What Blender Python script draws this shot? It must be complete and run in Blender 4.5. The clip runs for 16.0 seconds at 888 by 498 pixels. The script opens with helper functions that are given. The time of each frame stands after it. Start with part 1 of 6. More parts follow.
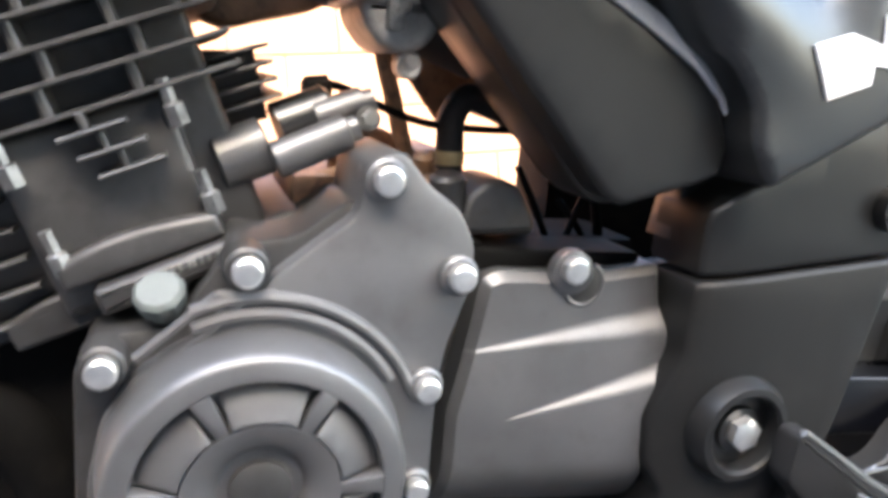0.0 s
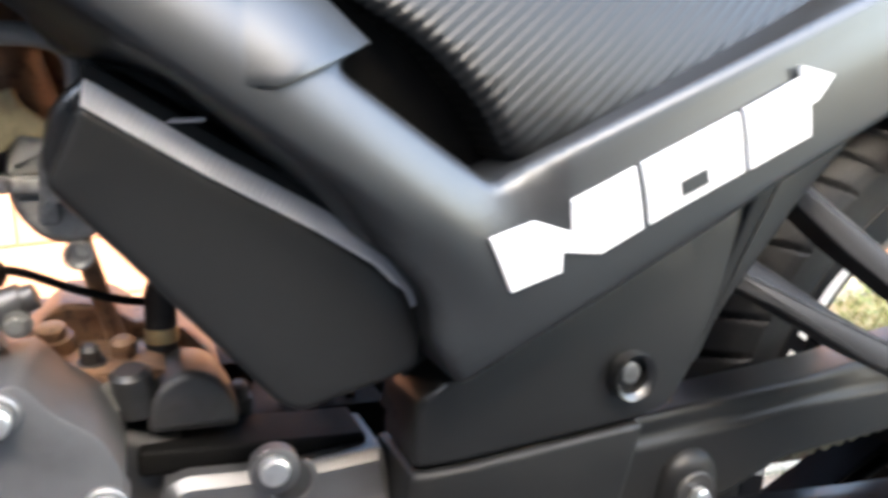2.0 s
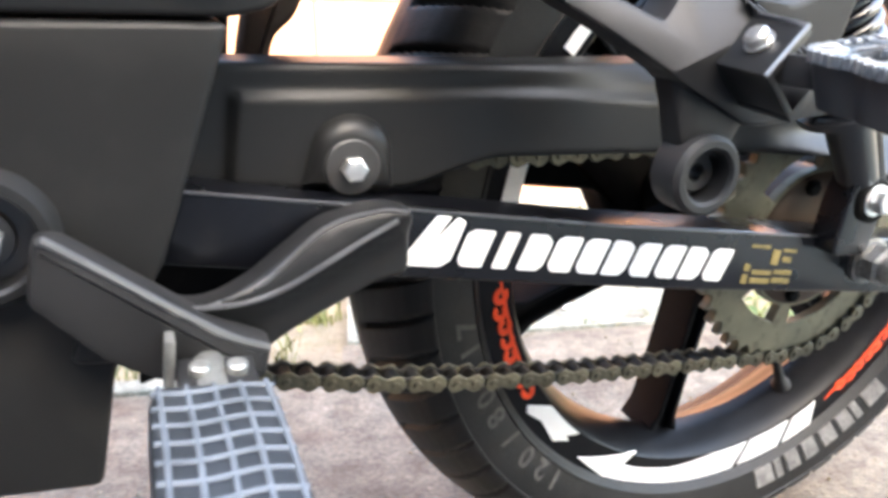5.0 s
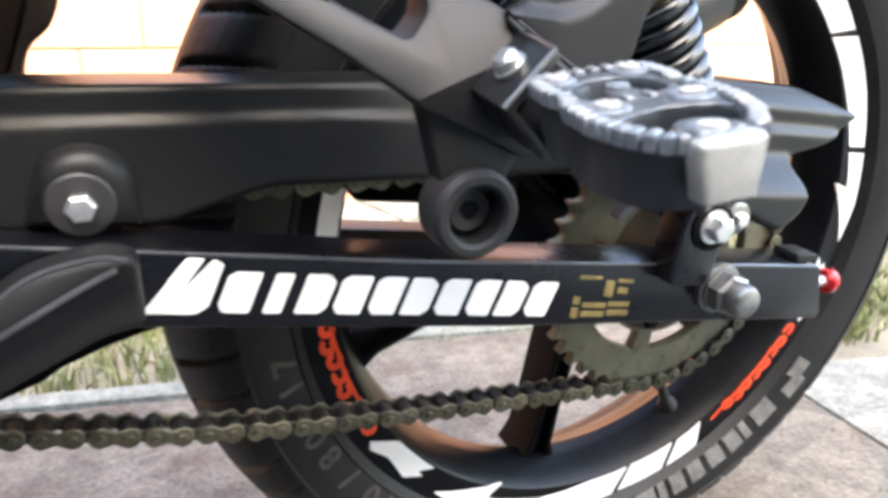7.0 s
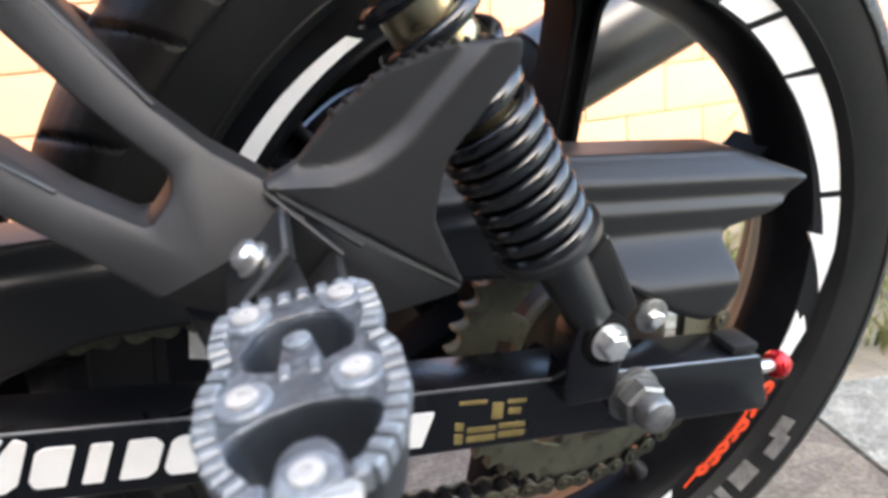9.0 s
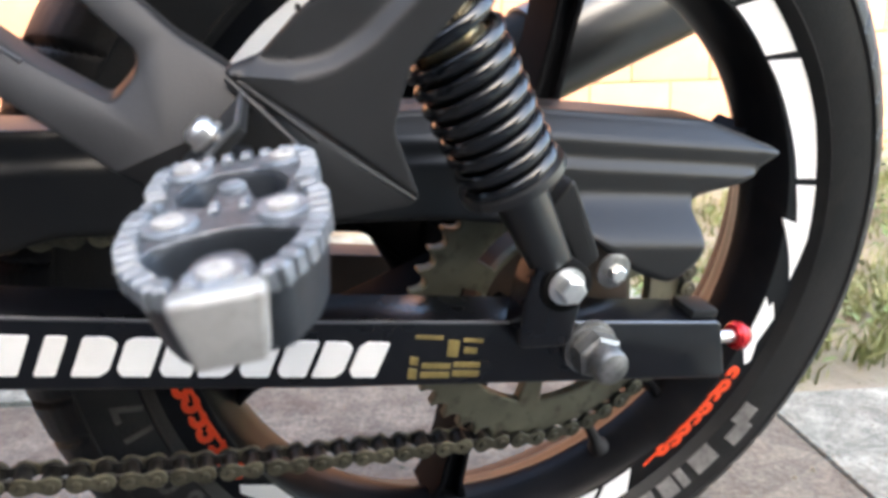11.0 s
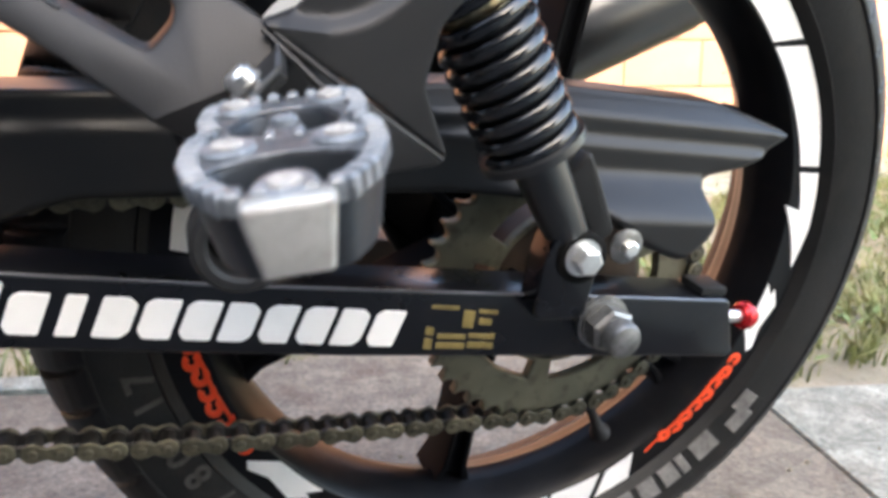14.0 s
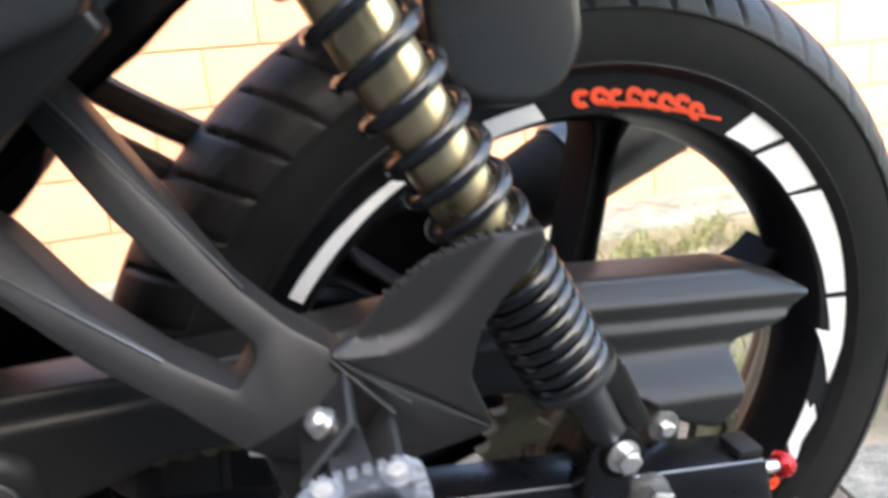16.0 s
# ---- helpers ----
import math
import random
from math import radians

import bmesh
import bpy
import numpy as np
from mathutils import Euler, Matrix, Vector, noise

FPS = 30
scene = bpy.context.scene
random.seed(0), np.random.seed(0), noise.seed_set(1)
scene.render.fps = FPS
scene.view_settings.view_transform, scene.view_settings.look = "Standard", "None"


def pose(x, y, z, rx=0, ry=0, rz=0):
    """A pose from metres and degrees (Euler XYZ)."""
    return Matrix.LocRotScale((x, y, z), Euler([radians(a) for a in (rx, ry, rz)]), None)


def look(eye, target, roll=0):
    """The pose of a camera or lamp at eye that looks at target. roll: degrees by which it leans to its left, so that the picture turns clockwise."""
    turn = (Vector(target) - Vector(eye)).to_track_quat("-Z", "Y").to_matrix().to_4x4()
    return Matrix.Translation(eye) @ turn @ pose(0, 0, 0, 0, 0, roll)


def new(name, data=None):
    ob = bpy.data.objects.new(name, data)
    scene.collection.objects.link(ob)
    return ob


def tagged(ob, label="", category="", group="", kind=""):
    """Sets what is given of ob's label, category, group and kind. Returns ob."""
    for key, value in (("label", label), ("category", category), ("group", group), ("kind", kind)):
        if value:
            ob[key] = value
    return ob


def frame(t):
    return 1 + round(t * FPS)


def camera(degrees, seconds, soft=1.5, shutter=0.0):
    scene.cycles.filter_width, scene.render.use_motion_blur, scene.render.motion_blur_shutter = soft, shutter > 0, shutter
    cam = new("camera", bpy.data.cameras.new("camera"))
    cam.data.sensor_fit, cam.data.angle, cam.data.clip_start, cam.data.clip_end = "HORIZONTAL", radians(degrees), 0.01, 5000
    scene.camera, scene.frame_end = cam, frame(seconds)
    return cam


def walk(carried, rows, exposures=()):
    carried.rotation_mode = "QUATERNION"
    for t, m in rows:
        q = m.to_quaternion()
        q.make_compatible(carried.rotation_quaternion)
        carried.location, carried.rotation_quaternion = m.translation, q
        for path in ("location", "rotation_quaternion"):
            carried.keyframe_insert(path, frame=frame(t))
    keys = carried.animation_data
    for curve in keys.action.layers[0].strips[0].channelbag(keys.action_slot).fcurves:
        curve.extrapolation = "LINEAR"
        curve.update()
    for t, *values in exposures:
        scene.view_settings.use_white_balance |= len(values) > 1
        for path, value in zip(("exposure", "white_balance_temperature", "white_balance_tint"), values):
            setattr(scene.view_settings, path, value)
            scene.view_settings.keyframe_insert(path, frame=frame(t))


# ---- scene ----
cam = camera(63.0, 16.0, soft=3.5, shutter=0.5)
cam.data.dof.use_dof, cam.data.dof.focus_distance, cam.data.dof.aperture_fstop = True, 0.40, 16.0
PATH = [
    (0, (-0.7195, -0.3909, 0.4916), (-0.1158, 1.5051, 0.2896), -4.54),
    (0.5, (-0.7016, -0.3899, 0.5102), (-0.0791, 1.5057, 0.3711), -4.39),
    (1, (-0.6736, -0.3909, 0.5276), (-0.0125, 1.4927, 0.4045), -4.62),
    (1.5, (-0.6412, -0.3912, 0.5402), (0.0458, 1.4841, 0.4331), -6.17),
    (2, (-0.5989, -0.4018, 0.5454), (0.1442, 1.4516, 0.4316), -6.17),
    (2.5, (-0.5571, -0.4135, 0.5229), (0.2176, 1.4236, 0.3645), -6.02),
    (3, (-0.5252, -0.4175, 0.4799), (0.2249, 1.4256, 0.2786), -6.21),
    (3.5, (-0.4991, -0.4164, 0.4356), (0.2181, 1.4291, 0.1533), -4.12),
    (6, (-0.3791, -0.4069, 0.3981), (0.3909, 1.3937, -0.0077), -0.54),
    (6.5, (-0.3561, -0.4102, 0.4114), (0.4416, 1.3794, 0.0098), -0.25),
    (7, (-0.3189, -0.4064, 0.4135), (0.4685, 1.3789, -0.0251), -1.80),
    (7.5, (-0.2740, -0.3953, 0.4312), (0.4665, 1.3985, -0.0525), -2.78),
    (8, (-0.2461, -0.3941, 0.4539), (0.4092, 1.4115, -0.1032), -3.18),
    (8.5, (-0.2325, -0.3980, 0.4605), (0.4429, 1.4019, -0.0910), -7.43),
    (9, (-0.2038, -0.3970, 0.4713), (0.4137, 1.4393, -0.0255), -5.81),
    (11.5, (-0.1952, -0.4195, 0.4204), (0.4377, 1.4151, -0.0631), -1.07),
    (12, (-0.2198, -0.4242, 0.4012), (0.3961, 1.4047, -0.1237), -1.26),
    (12.5, (-0.2294, -0.4290, 0.3906), (0.3714, 1.4016, -0.1461), -1.36),
    (13, (-0.2295, -0.4284, 0.3963), (0.3846, 1.4048, -0.1158), -1.28),
    (13.5, (-0.2241, -0.4215, 0.4076), (0.4046, 1.4113, -0.0883), -0.63),
    (14, (-0.2116, -0.4156, 0.4219), (0.4483, 1.4145, -0.0423), -0.38),
    (14.5, (-0.2025, -0.4147, 0.4398), (0.4487, 1.4289, 0.0193), -0.66),
    (15, (-0.1961, -0.4195, 0.4619), (0.4169, 1.4414, 0.0605), -1.91),
    (15.5, (-0.1974, -0.4238, 0.4925), (0.4096, 1.4315, 0.0571), -3.39),
    (16, (-0.2128, -0.4307, 0.5333), (0.3452, 1.4439, 0.1155), -5.89),
]
EXPOSURES = [(0, 4.2, 6800, 7), (1, 4.13, 6800, 7), (3, 4.16, 6850, 7), (3.5, 4.45, 6950, 7), (6.5, 4.15, 6800, 7), (7.5, 3.8, 6750, 7), (8.2, 3.5, 6750, 7), (8.6, 3.42, 6750, 7), (9, 3.46, 6750, 7), (11.5, 3.52, 6750, 7), (13, 3.55, 6800, 7), (15, 3.36, 6750, 7), (16, 3.45, 6700, 7)]
walk(cam, [(t, look(eye, target, roll)) for t, eye, target, roll in PATH], EXPOSURES)

world = bpy.data.worlds.new("sky")
scene.world = world
world.use_nodes = True
nt = world.node_tree
sky = nt.nodes.new("ShaderNodeTexSky")
sky.sky_type = "NISHITA"
sky.sun_disc = False
sky.dust_density, sky.air_density = 4.0, 1.0
SUN_HEIGHT, SUN_TURN = 33.0, 180.0
sky.sun_elevation, sky.sun_rotation = radians(SUN_HEIGHT), radians(SUN_TURN)
nt.links.new(sky.outputs[0], nt.nodes["Background"].inputs[0])
nt.nodes["Background"].inputs[1].default_value = 0.155
lamp = bpy.data.lights.new("sun", "SUN")
lamp.energy, lamp.angle, lamp.color = 0.65, radians(0.6), (1.0, 0.93, 0.84)
sun = new("sun", lamp)
az, el = radians(SUN_TURN), radians(SUN_HEIGHT)
sun.matrix_world = look((math.sin(az) * math.cos(el) * 20, math.cos(az) * math.cos(el) * 20, math.sin(el) * 20), (0, 0, 0))


# ---- materials ----
def surface(name, base, rough=0.5, metal=0.0, vary=0.2, scale=40.0, bump=0.08, fine=600.0, coat=0.0, dirt=None, dirt_amount=0.3, per_piece=0.0, relief=0.0004, spec=0.5):
    m = bpy.data.materials.new(name)
    m.use_nodes = True
    n, ln = m.node_tree.nodes, m.node_tree.links
    p = n["Principled BSDF"]
    tc = n.new("ShaderNodeTexCoord")
    big, small = n.new("ShaderNodeTexNoise"), n.new("ShaderNodeTexNoise")
    big.inputs["Scale"].default_value, big.inputs["Detail"].default_value = scale, 5
    small.inputs["Scale"].default_value, small.inputs["Detail"].default_value = fine, 3
    for t in (big, small):
        ln.new(tc.outputs["Object"], t.inputs["Vector"])
    ramp = n.new("ShaderNodeMapRange")
    ramp.inputs[1].default_value, ramp.inputs[2].default_value = 0.3, 0.7
    ramp.inputs[3].default_value, ramp.inputs[4].default_value = 1 - vary, 1 + vary
    ln.new(big.outputs["Fac"], ramp.inputs[0])
    mul = n.new("ShaderNodeMix")
    mul.data_type, mul.blend_type = "RGBA", "MULTIPLY"
    mul.inputs[0].default_value = 1.0
    mul.inputs[6].default_value = (*base, 1)
    value = ramp.outputs[0]
    if per_piece:
        info = n.new("ShaderNodeObjectInfo")
        r2 = n.new("ShaderNodeMapRange")
        r2.inputs[3].default_value, r2.inputs[4].default_value = 1 - per_piece, 1 + per_piece
        ln.new(info.outputs["Random"], r2.inputs[0])
        mm = n.new("ShaderNodeMath")
        mm.operation = "MULTIPLY"
        ln.new(value, mm.inputs[0]), ln.new(r2.outputs[0], mm.inputs[1])
        value = mm.outputs[0]
    ln.new(value, mul.inputs[7])
    colour = mul.outputs[2]
    if dirt:
        spots = n.new("ShaderNodeTexNoise")
        spots.inputs["Scale"].default_value, spots.inputs["Detail"].default_value = scale * 2.7, 8
        ln.new(tc.outputs["Object"], spots.inputs["Vector"])
        cut = n.new("ShaderNodeMapRange")
        cut.inputs[1].default_value, cut.inputs[2].default_value = 0.52, 0.72
        cut.inputs[4].default_value = dirt_amount
        ln.new(spots.outputs["Fac"], cut.inputs[0])
        mx = n.new("ShaderNodeMix")
        mx.data_type = "RGBA"
        ln.new(cut.outputs[0], mx.inputs[0]), ln.new(colour, mx.inputs[6])
        mx.inputs[7].default_value = (*dirt, 1)
        colour = mx.outputs[2]
    ln.new(colour, p.inputs["Base Color"])
    rr = n.new("ShaderNodeMapRange")
    rr.inputs[3].default_value, rr.inputs[4].default_value = max(0.03, rough - 0.08), min(1, rough + 0.1)
    ln.new(big.outputs["Fac"], rr.inputs[0]), ln.new(rr.outputs[0], p.inputs["Roughness"])
    p.inputs["Metallic"].default_value, p.inputs["Coat Weight"].default_value = metal, coat
    p.inputs["Coat Roughness"].default_value = 0.15
    p.inputs["Specular IOR Level"].default_value = spec
    if bump:
        b = n.new("ShaderNodeBump")
        b.inputs["Strength"].default_value, b.inputs["Distance"].default_value = bump, relief
        ln.new(small.outputs["Fac"], b.inputs["Height"]), ln.new(b.outputs[0], p.inputs["Normal"])
    return m


def ribbed(name, base, rough, pitch, angle, depth=0.0005, metal=0.0):
    """Plastic with fine raised ribs that run at an angle over the bike's side."""
    m = surface(name, base, rough, metal, 0.12, 30, 0)
    n, ln = m.node_tree.nodes, m.node_tree.links
    tc, mp, wv, b = (n.new(k) for k in ("ShaderNodeTexCoord", "ShaderNodeMapping", "ShaderNodeTexWave", "ShaderNodeBump"))
    mp.inputs["Rotation"].default_value = (0, radians(angle), 0)
    wv.bands_direction = "X"
    wv.inputs["Scale"].default_value = math.pi * 2 / 20 / pitch
    b.inputs["Strength"].default_value, b.inputs["Distance"].default_value = 0.8, depth
    ln.new(tc.outputs["Object"], mp.inputs[0]), ln.new(mp.outputs[0], wv.inputs[0])
    ln.new(wv.outputs["Fac"], b.inputs["Height"]), ln.new(b.outputs[0], n["Principled BSDF"].inputs["Normal"])
    return m


def concrete(name, base, stain=(0.125, 0.110, 0.088)):
    """Worn grey concrete: broad stains, a mottled skin and fine dark and pale grit."""
    m = surface(name, base, 0.88, 0, 0.24, 3.0, 0.9, 170, dirt=stain, dirt_amount=0.8, per_piece=0.05, relief=0.003)
    n, ln = m.node_tree.nodes, m.node_tree.links
    p = n["Principled BSDF"]
    colour = p.inputs["Base Color"].links[0].from_socket
    tc = n.new("ShaderNodeTexCoord")
    for scale, detail, lo, hi, dark, light in ((11.0, 6, 0.36, 0.64, 0.74, 1.16), (34.0, 8, 0.38, 0.64, 0.70, 1.20), (150.0, 5, 0.36, 0.66, 0.66, 1.26)):
        t, r, x = n.new("ShaderNodeTexNoise"), n.new("ShaderNodeMapRange"), n.new("ShaderNodeMix")
        t.inputs["Scale"].default_value, t.inputs["Detail"].default_value, t.inputs["Roughness"].default_value = scale, detail, 0.65
        r.inputs[1].default_value, r.inputs[2].default_value, r.inputs[3].default_value, r.inputs[4].default_value = lo, hi, dark, light
        x.data_type, x.blend_type = "RGBA", "MULTIPLY"
        x.inputs[0].default_value = 1.0
        ln.new(tc.outputs["Object"], t.inputs["Vector"]), ln.new(t.outputs["Fac"], r.inputs[0])
        ln.new(colour, x.inputs[6]), ln.new(r.outputs[0], x.inputs[7])
        colour = x.outputs[2]
    ln.new(colour, p.inputs["Base Color"])
    return m


ENGINE = surface("grey_engine_paint", (0.170, 0.170, 0.172), 0.46, 0.72, 0.12, 25, 0.12, 900, dirt=(0.11, 0.105, 0.10), dirt_amount=0.3)
CASE = surface("dark_cast_metal", (0.070, 0.069, 0.068), 0.45, 0.6, 0.2, 40, 0.25, 500, dirt=(0.05, 0.045, 0.04), dirt_amount=0.5)
CYLINDER = surface("cylinder_paint", (0.088, 0.086, 0.084), 0.45, 0.6, 0.25, 30, 0.25, 500, dirt=(0.04, 0.04, 0.04), dirt_amount=0.45)
PLASTIC = surface("black_plastic", (0.008, 0.0083, 0.0086), 0.30, 0, 0.15, 18, 0.15, 1500, dirt=(0.035, 0.035, 0.035), dirt_amount=0.15, spec=0.9)
SATIN = surface("satin_dark_paint", (0.078, 0.081, 0.083), 0.38, 0.85, 0.08, 10, 0.05, 1500)
PANEL = surface("dark_grey_panel", (0.043, 0.0435, 0.0435), 0.40, 0.75, 0.1, 12, 0.1, 1400)
LOWER = surface("black_cover_plastic", (0.010, 0.010, 0.0099), 0.48, 0.0, 0.12, 14, 0.15, 1400, dirt=(0.035, 0.034, 0.032), dirt_amount=0.2, spec=0.35)
GUARD = surface("satin_black_guard", (0.014, 0.0143, 0.0148), 0.36, 0.0, 0.12, 14, 0.12, 1400, dirt=(0.025, 0.0245, 0.0235), dirt_amount=0.2, spec=0.30)
GLOSS = surface("gloss_black_paint", (0.003, 0.0034, 0.005), 0.28, 0, 0.25, 30, 0.05, 900, coat=0.3, dirt=(0.03, 0.03, 0.03), dirt_amount=0.15, spec=0.4)
RIM = surface("black_rim_paint", (0.004, 0.0043, 0.0055), 0.32, 0, 0.25, 30, 0.05, 900, coat=0.0, dirt=(0.015, 0.013, 0.011), dirt_amount=0.35, spec=0.22)
SPOKE = surface("satin_black_spoke", (0.004, 0.0043, 0.0055), 0.6, 0, 0.2, 30, 0.05, 900, spec=0.10)
BRACKET = surface("bracket_metal_paint", (0.036, 0.036, 0.037), 0.44, 0.5, 0.12, 25, 0.15, 900, spec=0.18)
RUBBER = surface("black_rubber", (0.012, 0.012, 0.0125), 0.62, 0, 0.25, 30, 0.2, 700, dirt=(0.07, 0.067, 0.063), dirt_amount=0.15)
TYRE = surface("tyre_rubber", (0.0085, 0.0083, 0.0085), 0.50, 0, 0.3, 22, 0.4, 700, dirt=(0.022, 0.0195, 0.017), dirt_amount=0.35, spec=0.34, relief=0.0008)
# dusty rubber; the sky's sheen is put into its blue-grey tone
PEG = surface("peg_rubber", (0.050, 0.056, 0.063), 0.40, 0, 0.35, 120, 0.5, 400, dirt=(0.22, 0.235, 0.25), dirt_amount=0.5, relief=0.001, spec=0.8)
SCUFF = surface("scuffed_rubber_tips", (0.135, 0.150, 0.165), 0.36, 0, 0.3, 160, 0.4, 400, dirt=(0.30, 0.315, 0.33), dirt_amount=0.5, spec=0.8)
ROSETTE = surface("pale_stud_rubber", (0.36, 0.345, 0.32), 0.45, 0, 0.25, 200, 0.4, 400, dirt=(0.22, 0.22, 0.23), dirt_amount=0.5)
# near-black metal; on the recess and gap blocks it paints in their shade
DARK = surface("dark_metal_and_gap_shade", (0.004, 0.0038, 0.0036), 0.65, 0.0, 0.3, 25, 0.2, 300, dirt=(0.014, 0.012, 0.010), dirt_amount=0.4, spec=0.1)
ZINC = surface("zinc_bolt", (0.78, 0.78, 0.76), 0.32, 0.9, 0.12, 150, 0.1, 900)
WORN = surface("worn_axle_steel", (0.24, 0.24, 0.235), 0.42, 0.85, 0.3, 120, 0.35, 500, dirt=(0.09, 0.08, 0.065), dirt_amount=0.55)
ALLOY = surface("cast_alloy", (0.27, 0.27, 0.255), 0.45, 0.7, 0.25, 60, 0.35, 500, dirt=(0.12, 0.10, 0.08), dirt_amount=0.45)
BRASS = surface("yellowed_metal", (0.50, 0.42, 0.24), 0.45, 0.6, 0.3, 70, 0.25, 400, dirt=(0.2, 0.16, 0.1), dirt_amount=0.4)
SPROCKET = surface("sprocket_steel", (0.175, 0.168, 0.118), 0.5, 0.4, 0.2, 45, 0.2, 600, dirt=(0.06, 0.05, 0.03), dirt_amount=0.6)
CHAIN = surface("chain_steel", (0.092, 0.085, 0.058), 0.45, 0.5, 0.35, 120, 0.2, 900, dirt=(0.025, 0.022, 0.018), dirt_amount=0.75, per_piece=0.25)
GREASE = surface("greasy_chain", (0.022, 0.020, 0.018), 0.5, 0.3, 0.35, 150, 0.4, 900, per_piece=0.2)
GOLD = surface("gold_damper", (0.50, 0.42, 0.26), 0.28, 0.85, 0.15, 30, 0.05, 600)
SPRING = surface("spring_paint", (0.008, 0.009, 0.011), 0.22, 0.1, 0.2, 60, 0.05, 600, coat=0.5)
WHITE = surface("white_decal", (0.82, 0.82, 0.81), 0.45, 0, 0.03, 30, 0.04, 900, dirt=(0.5, 0.5, 0.48), dirt_amount=0.15)
ORANGE = surface("orange_decal", (0.75, 0.065, 0.015), 0.45, 0, 0.1, 60, 0.04, 900)
GILT = surface("gilt_print", (0.22, 0.17, 0.06), 0.4, 0.3, 0.3, 90, 0.05, 900)
DIM = surface("faint_rubber_marking", (0.045, 0.042, 0.039), 0.65, 0, 0.4, 90, 0.2, 900, dirt=(0.015, 0.015, 0.015), dirt_amount=0.7)
MARKING = surface("raised_rubber_marking", (0.13, 0.124, 0.118), 0.65, 0, 0.4, 90, 0.2, 900, dirt=(0.03, 0.03, 0.03), dirt_amount=0.6)
HOSE = surface("grey_hose_rubber", (0.22, 0.22, 0.215), 0.4, 0, 0.2, 60, 0.1, 600, spec=0.7)
PALE = surface("pale_plated_steel", (0.62, 0.63, 0.62), 0.4, 0.5, 0.2, 60, 0.2, 600, dirt=(0.3, 0.29, 0.27), dirt_amount=0.3)
CAP = surface("filler_cap_plastic", (0.12, 0.135, 0.127), 0.5, 0, 0.15, 60, 0.1, 600, dirt=(0.07, 0.07, 0.065), dirt_amount=0.3)
CARB = surface("dull_cast_aluminium", (0.40, 0.395, 0.37), 0.5, 0.45, 0.25, 60, 0.35, 500, dirt=(0.16, 0.13, 0.10), dirt_amount=0.4)
# oily grime; the sunlit wall's orange bounce and glare are in its colour
GRIME_BOUNCE = surface("grime_with_wall_bounce", (0.30, 0.175, 0.100), 0.5, 0.1, 0.4, 60, 0.6, 260, dirt=(0.045, 0.030, 0.022), dirt_amount=0.75, relief=0.001)
ASPHALT = surface("asphalt", (0.045, 0.045, 0.046), 0.9, 0, 0.25, 8, 0.5, 200)
PAD = surface("blue_grey_pad_rubber", (0.022, 0.026, 0.031), 0.42, 0, 0.2, 60, 0.3, 500)
RIDGE = surface("pale_pad_ridges", (0.11, 0.125, 0.145), 0.45, 0, 0.2, 60, 0.3, 500)
# pale base colour paints in the sky highlight of the airbox chamfer
BAND = surface("pale_edge_with_glint", (0.56, 0.57, 0.59), 0.40, 0.0, 0.12, 40, 0.05, 900)
# for worn edges, and for thin lines that stand in for edge highlights
EDGE = surface("worn_and_glint_edge", (0.20, 0.203, 0.207), 0.36, 0.9, 0.1, 40, 0.05, 900)
RED = surface("red_anodised", (0.55, 0.02, 0.025), 0.25, 0.6, 0.1, 80, 0.05, 600)
# dark steel with the peach wall's brown bounce put into its colour
PIPE = surface("bounce_brown_steel", (0.075, 0.05, 0.035), 0.5, 0.4, 0.25, 20, 0.1, 400)
WEAVE = ribbed("weave_pattern_panel", (0.024, 0.025, 0.026), 0.36, 0.0045, -50, 0.0005, 0.75)
WALLPAINT = surface("peach_wall_paint", (0.372, 0.184, 0.112), 0.85, 0, 0.10, 4, 0.3, 90, dirt=(0.36, 0.22, 0.14), dirt_amount=0.35, per_piece=0.06, relief=0.002)
MORTAR = surface("wall_joint_paint", (0.35, 0.195, 0.115), 0.9, 0, 0.1, 6, 0.3, 120, relief=0.002)
CONCRETE = concrete("concrete_slab", (0.236, 0.252, 0.212))
STAINED = concrete("stained_concrete_slab", (0.156, 0.141, 0.110), (0.092, 0.067, 0.049))
SOIL = surface("dry_soil", (0.20, 0.175, 0.125), 0.95, 0, 0.3, 8, 0.8, 90, dirt=(0.12, 0.115, 0.06), dirt_amount=0.6, relief=0.006)
GRASS = surface("grass_blades", (0.135, 0.155, 0.050), 0.6, 0, 0.45, 12, 0.1, 300, dirt=(0.33, 0.28, 0.15), dirt_amount=0.9)
LEAF = surface("weed_leaves", (0.10, 0.15, 0.045), 0.55, 0, 0.4, 20, 0.1, 300)
PAPER = surface("paper_scrap", (0.7, 0.68, 0.64), 0.8, 0, 0.1, 60, 0.1, 300)
RENDERED = surface("unseen_dark_wall", (0.062, 0.058, 0.054), 0.9, 0, 0.15, 2, 0.3, 40)


# ---- shape helpers ----
def mesh_of(bm, name, material, angle=35.0):
    bmesh.ops.recalc_face_normals(bm, faces=bm.faces)
    me = bpy.data.meshes.new(name)
    bm.to_mesh(me)
    bm.free()
    me.shade_smooth()
    me.set_sharp_from_angle(angle=radians(angle))
    me.materials.append(material)
    return me


def part(name, bm, material, parent, label="", angle=35.0):
    ob = new(name, mesh_of(bm, name, material, angle))
    ob.parent = parent
    return tagged(ob, label)


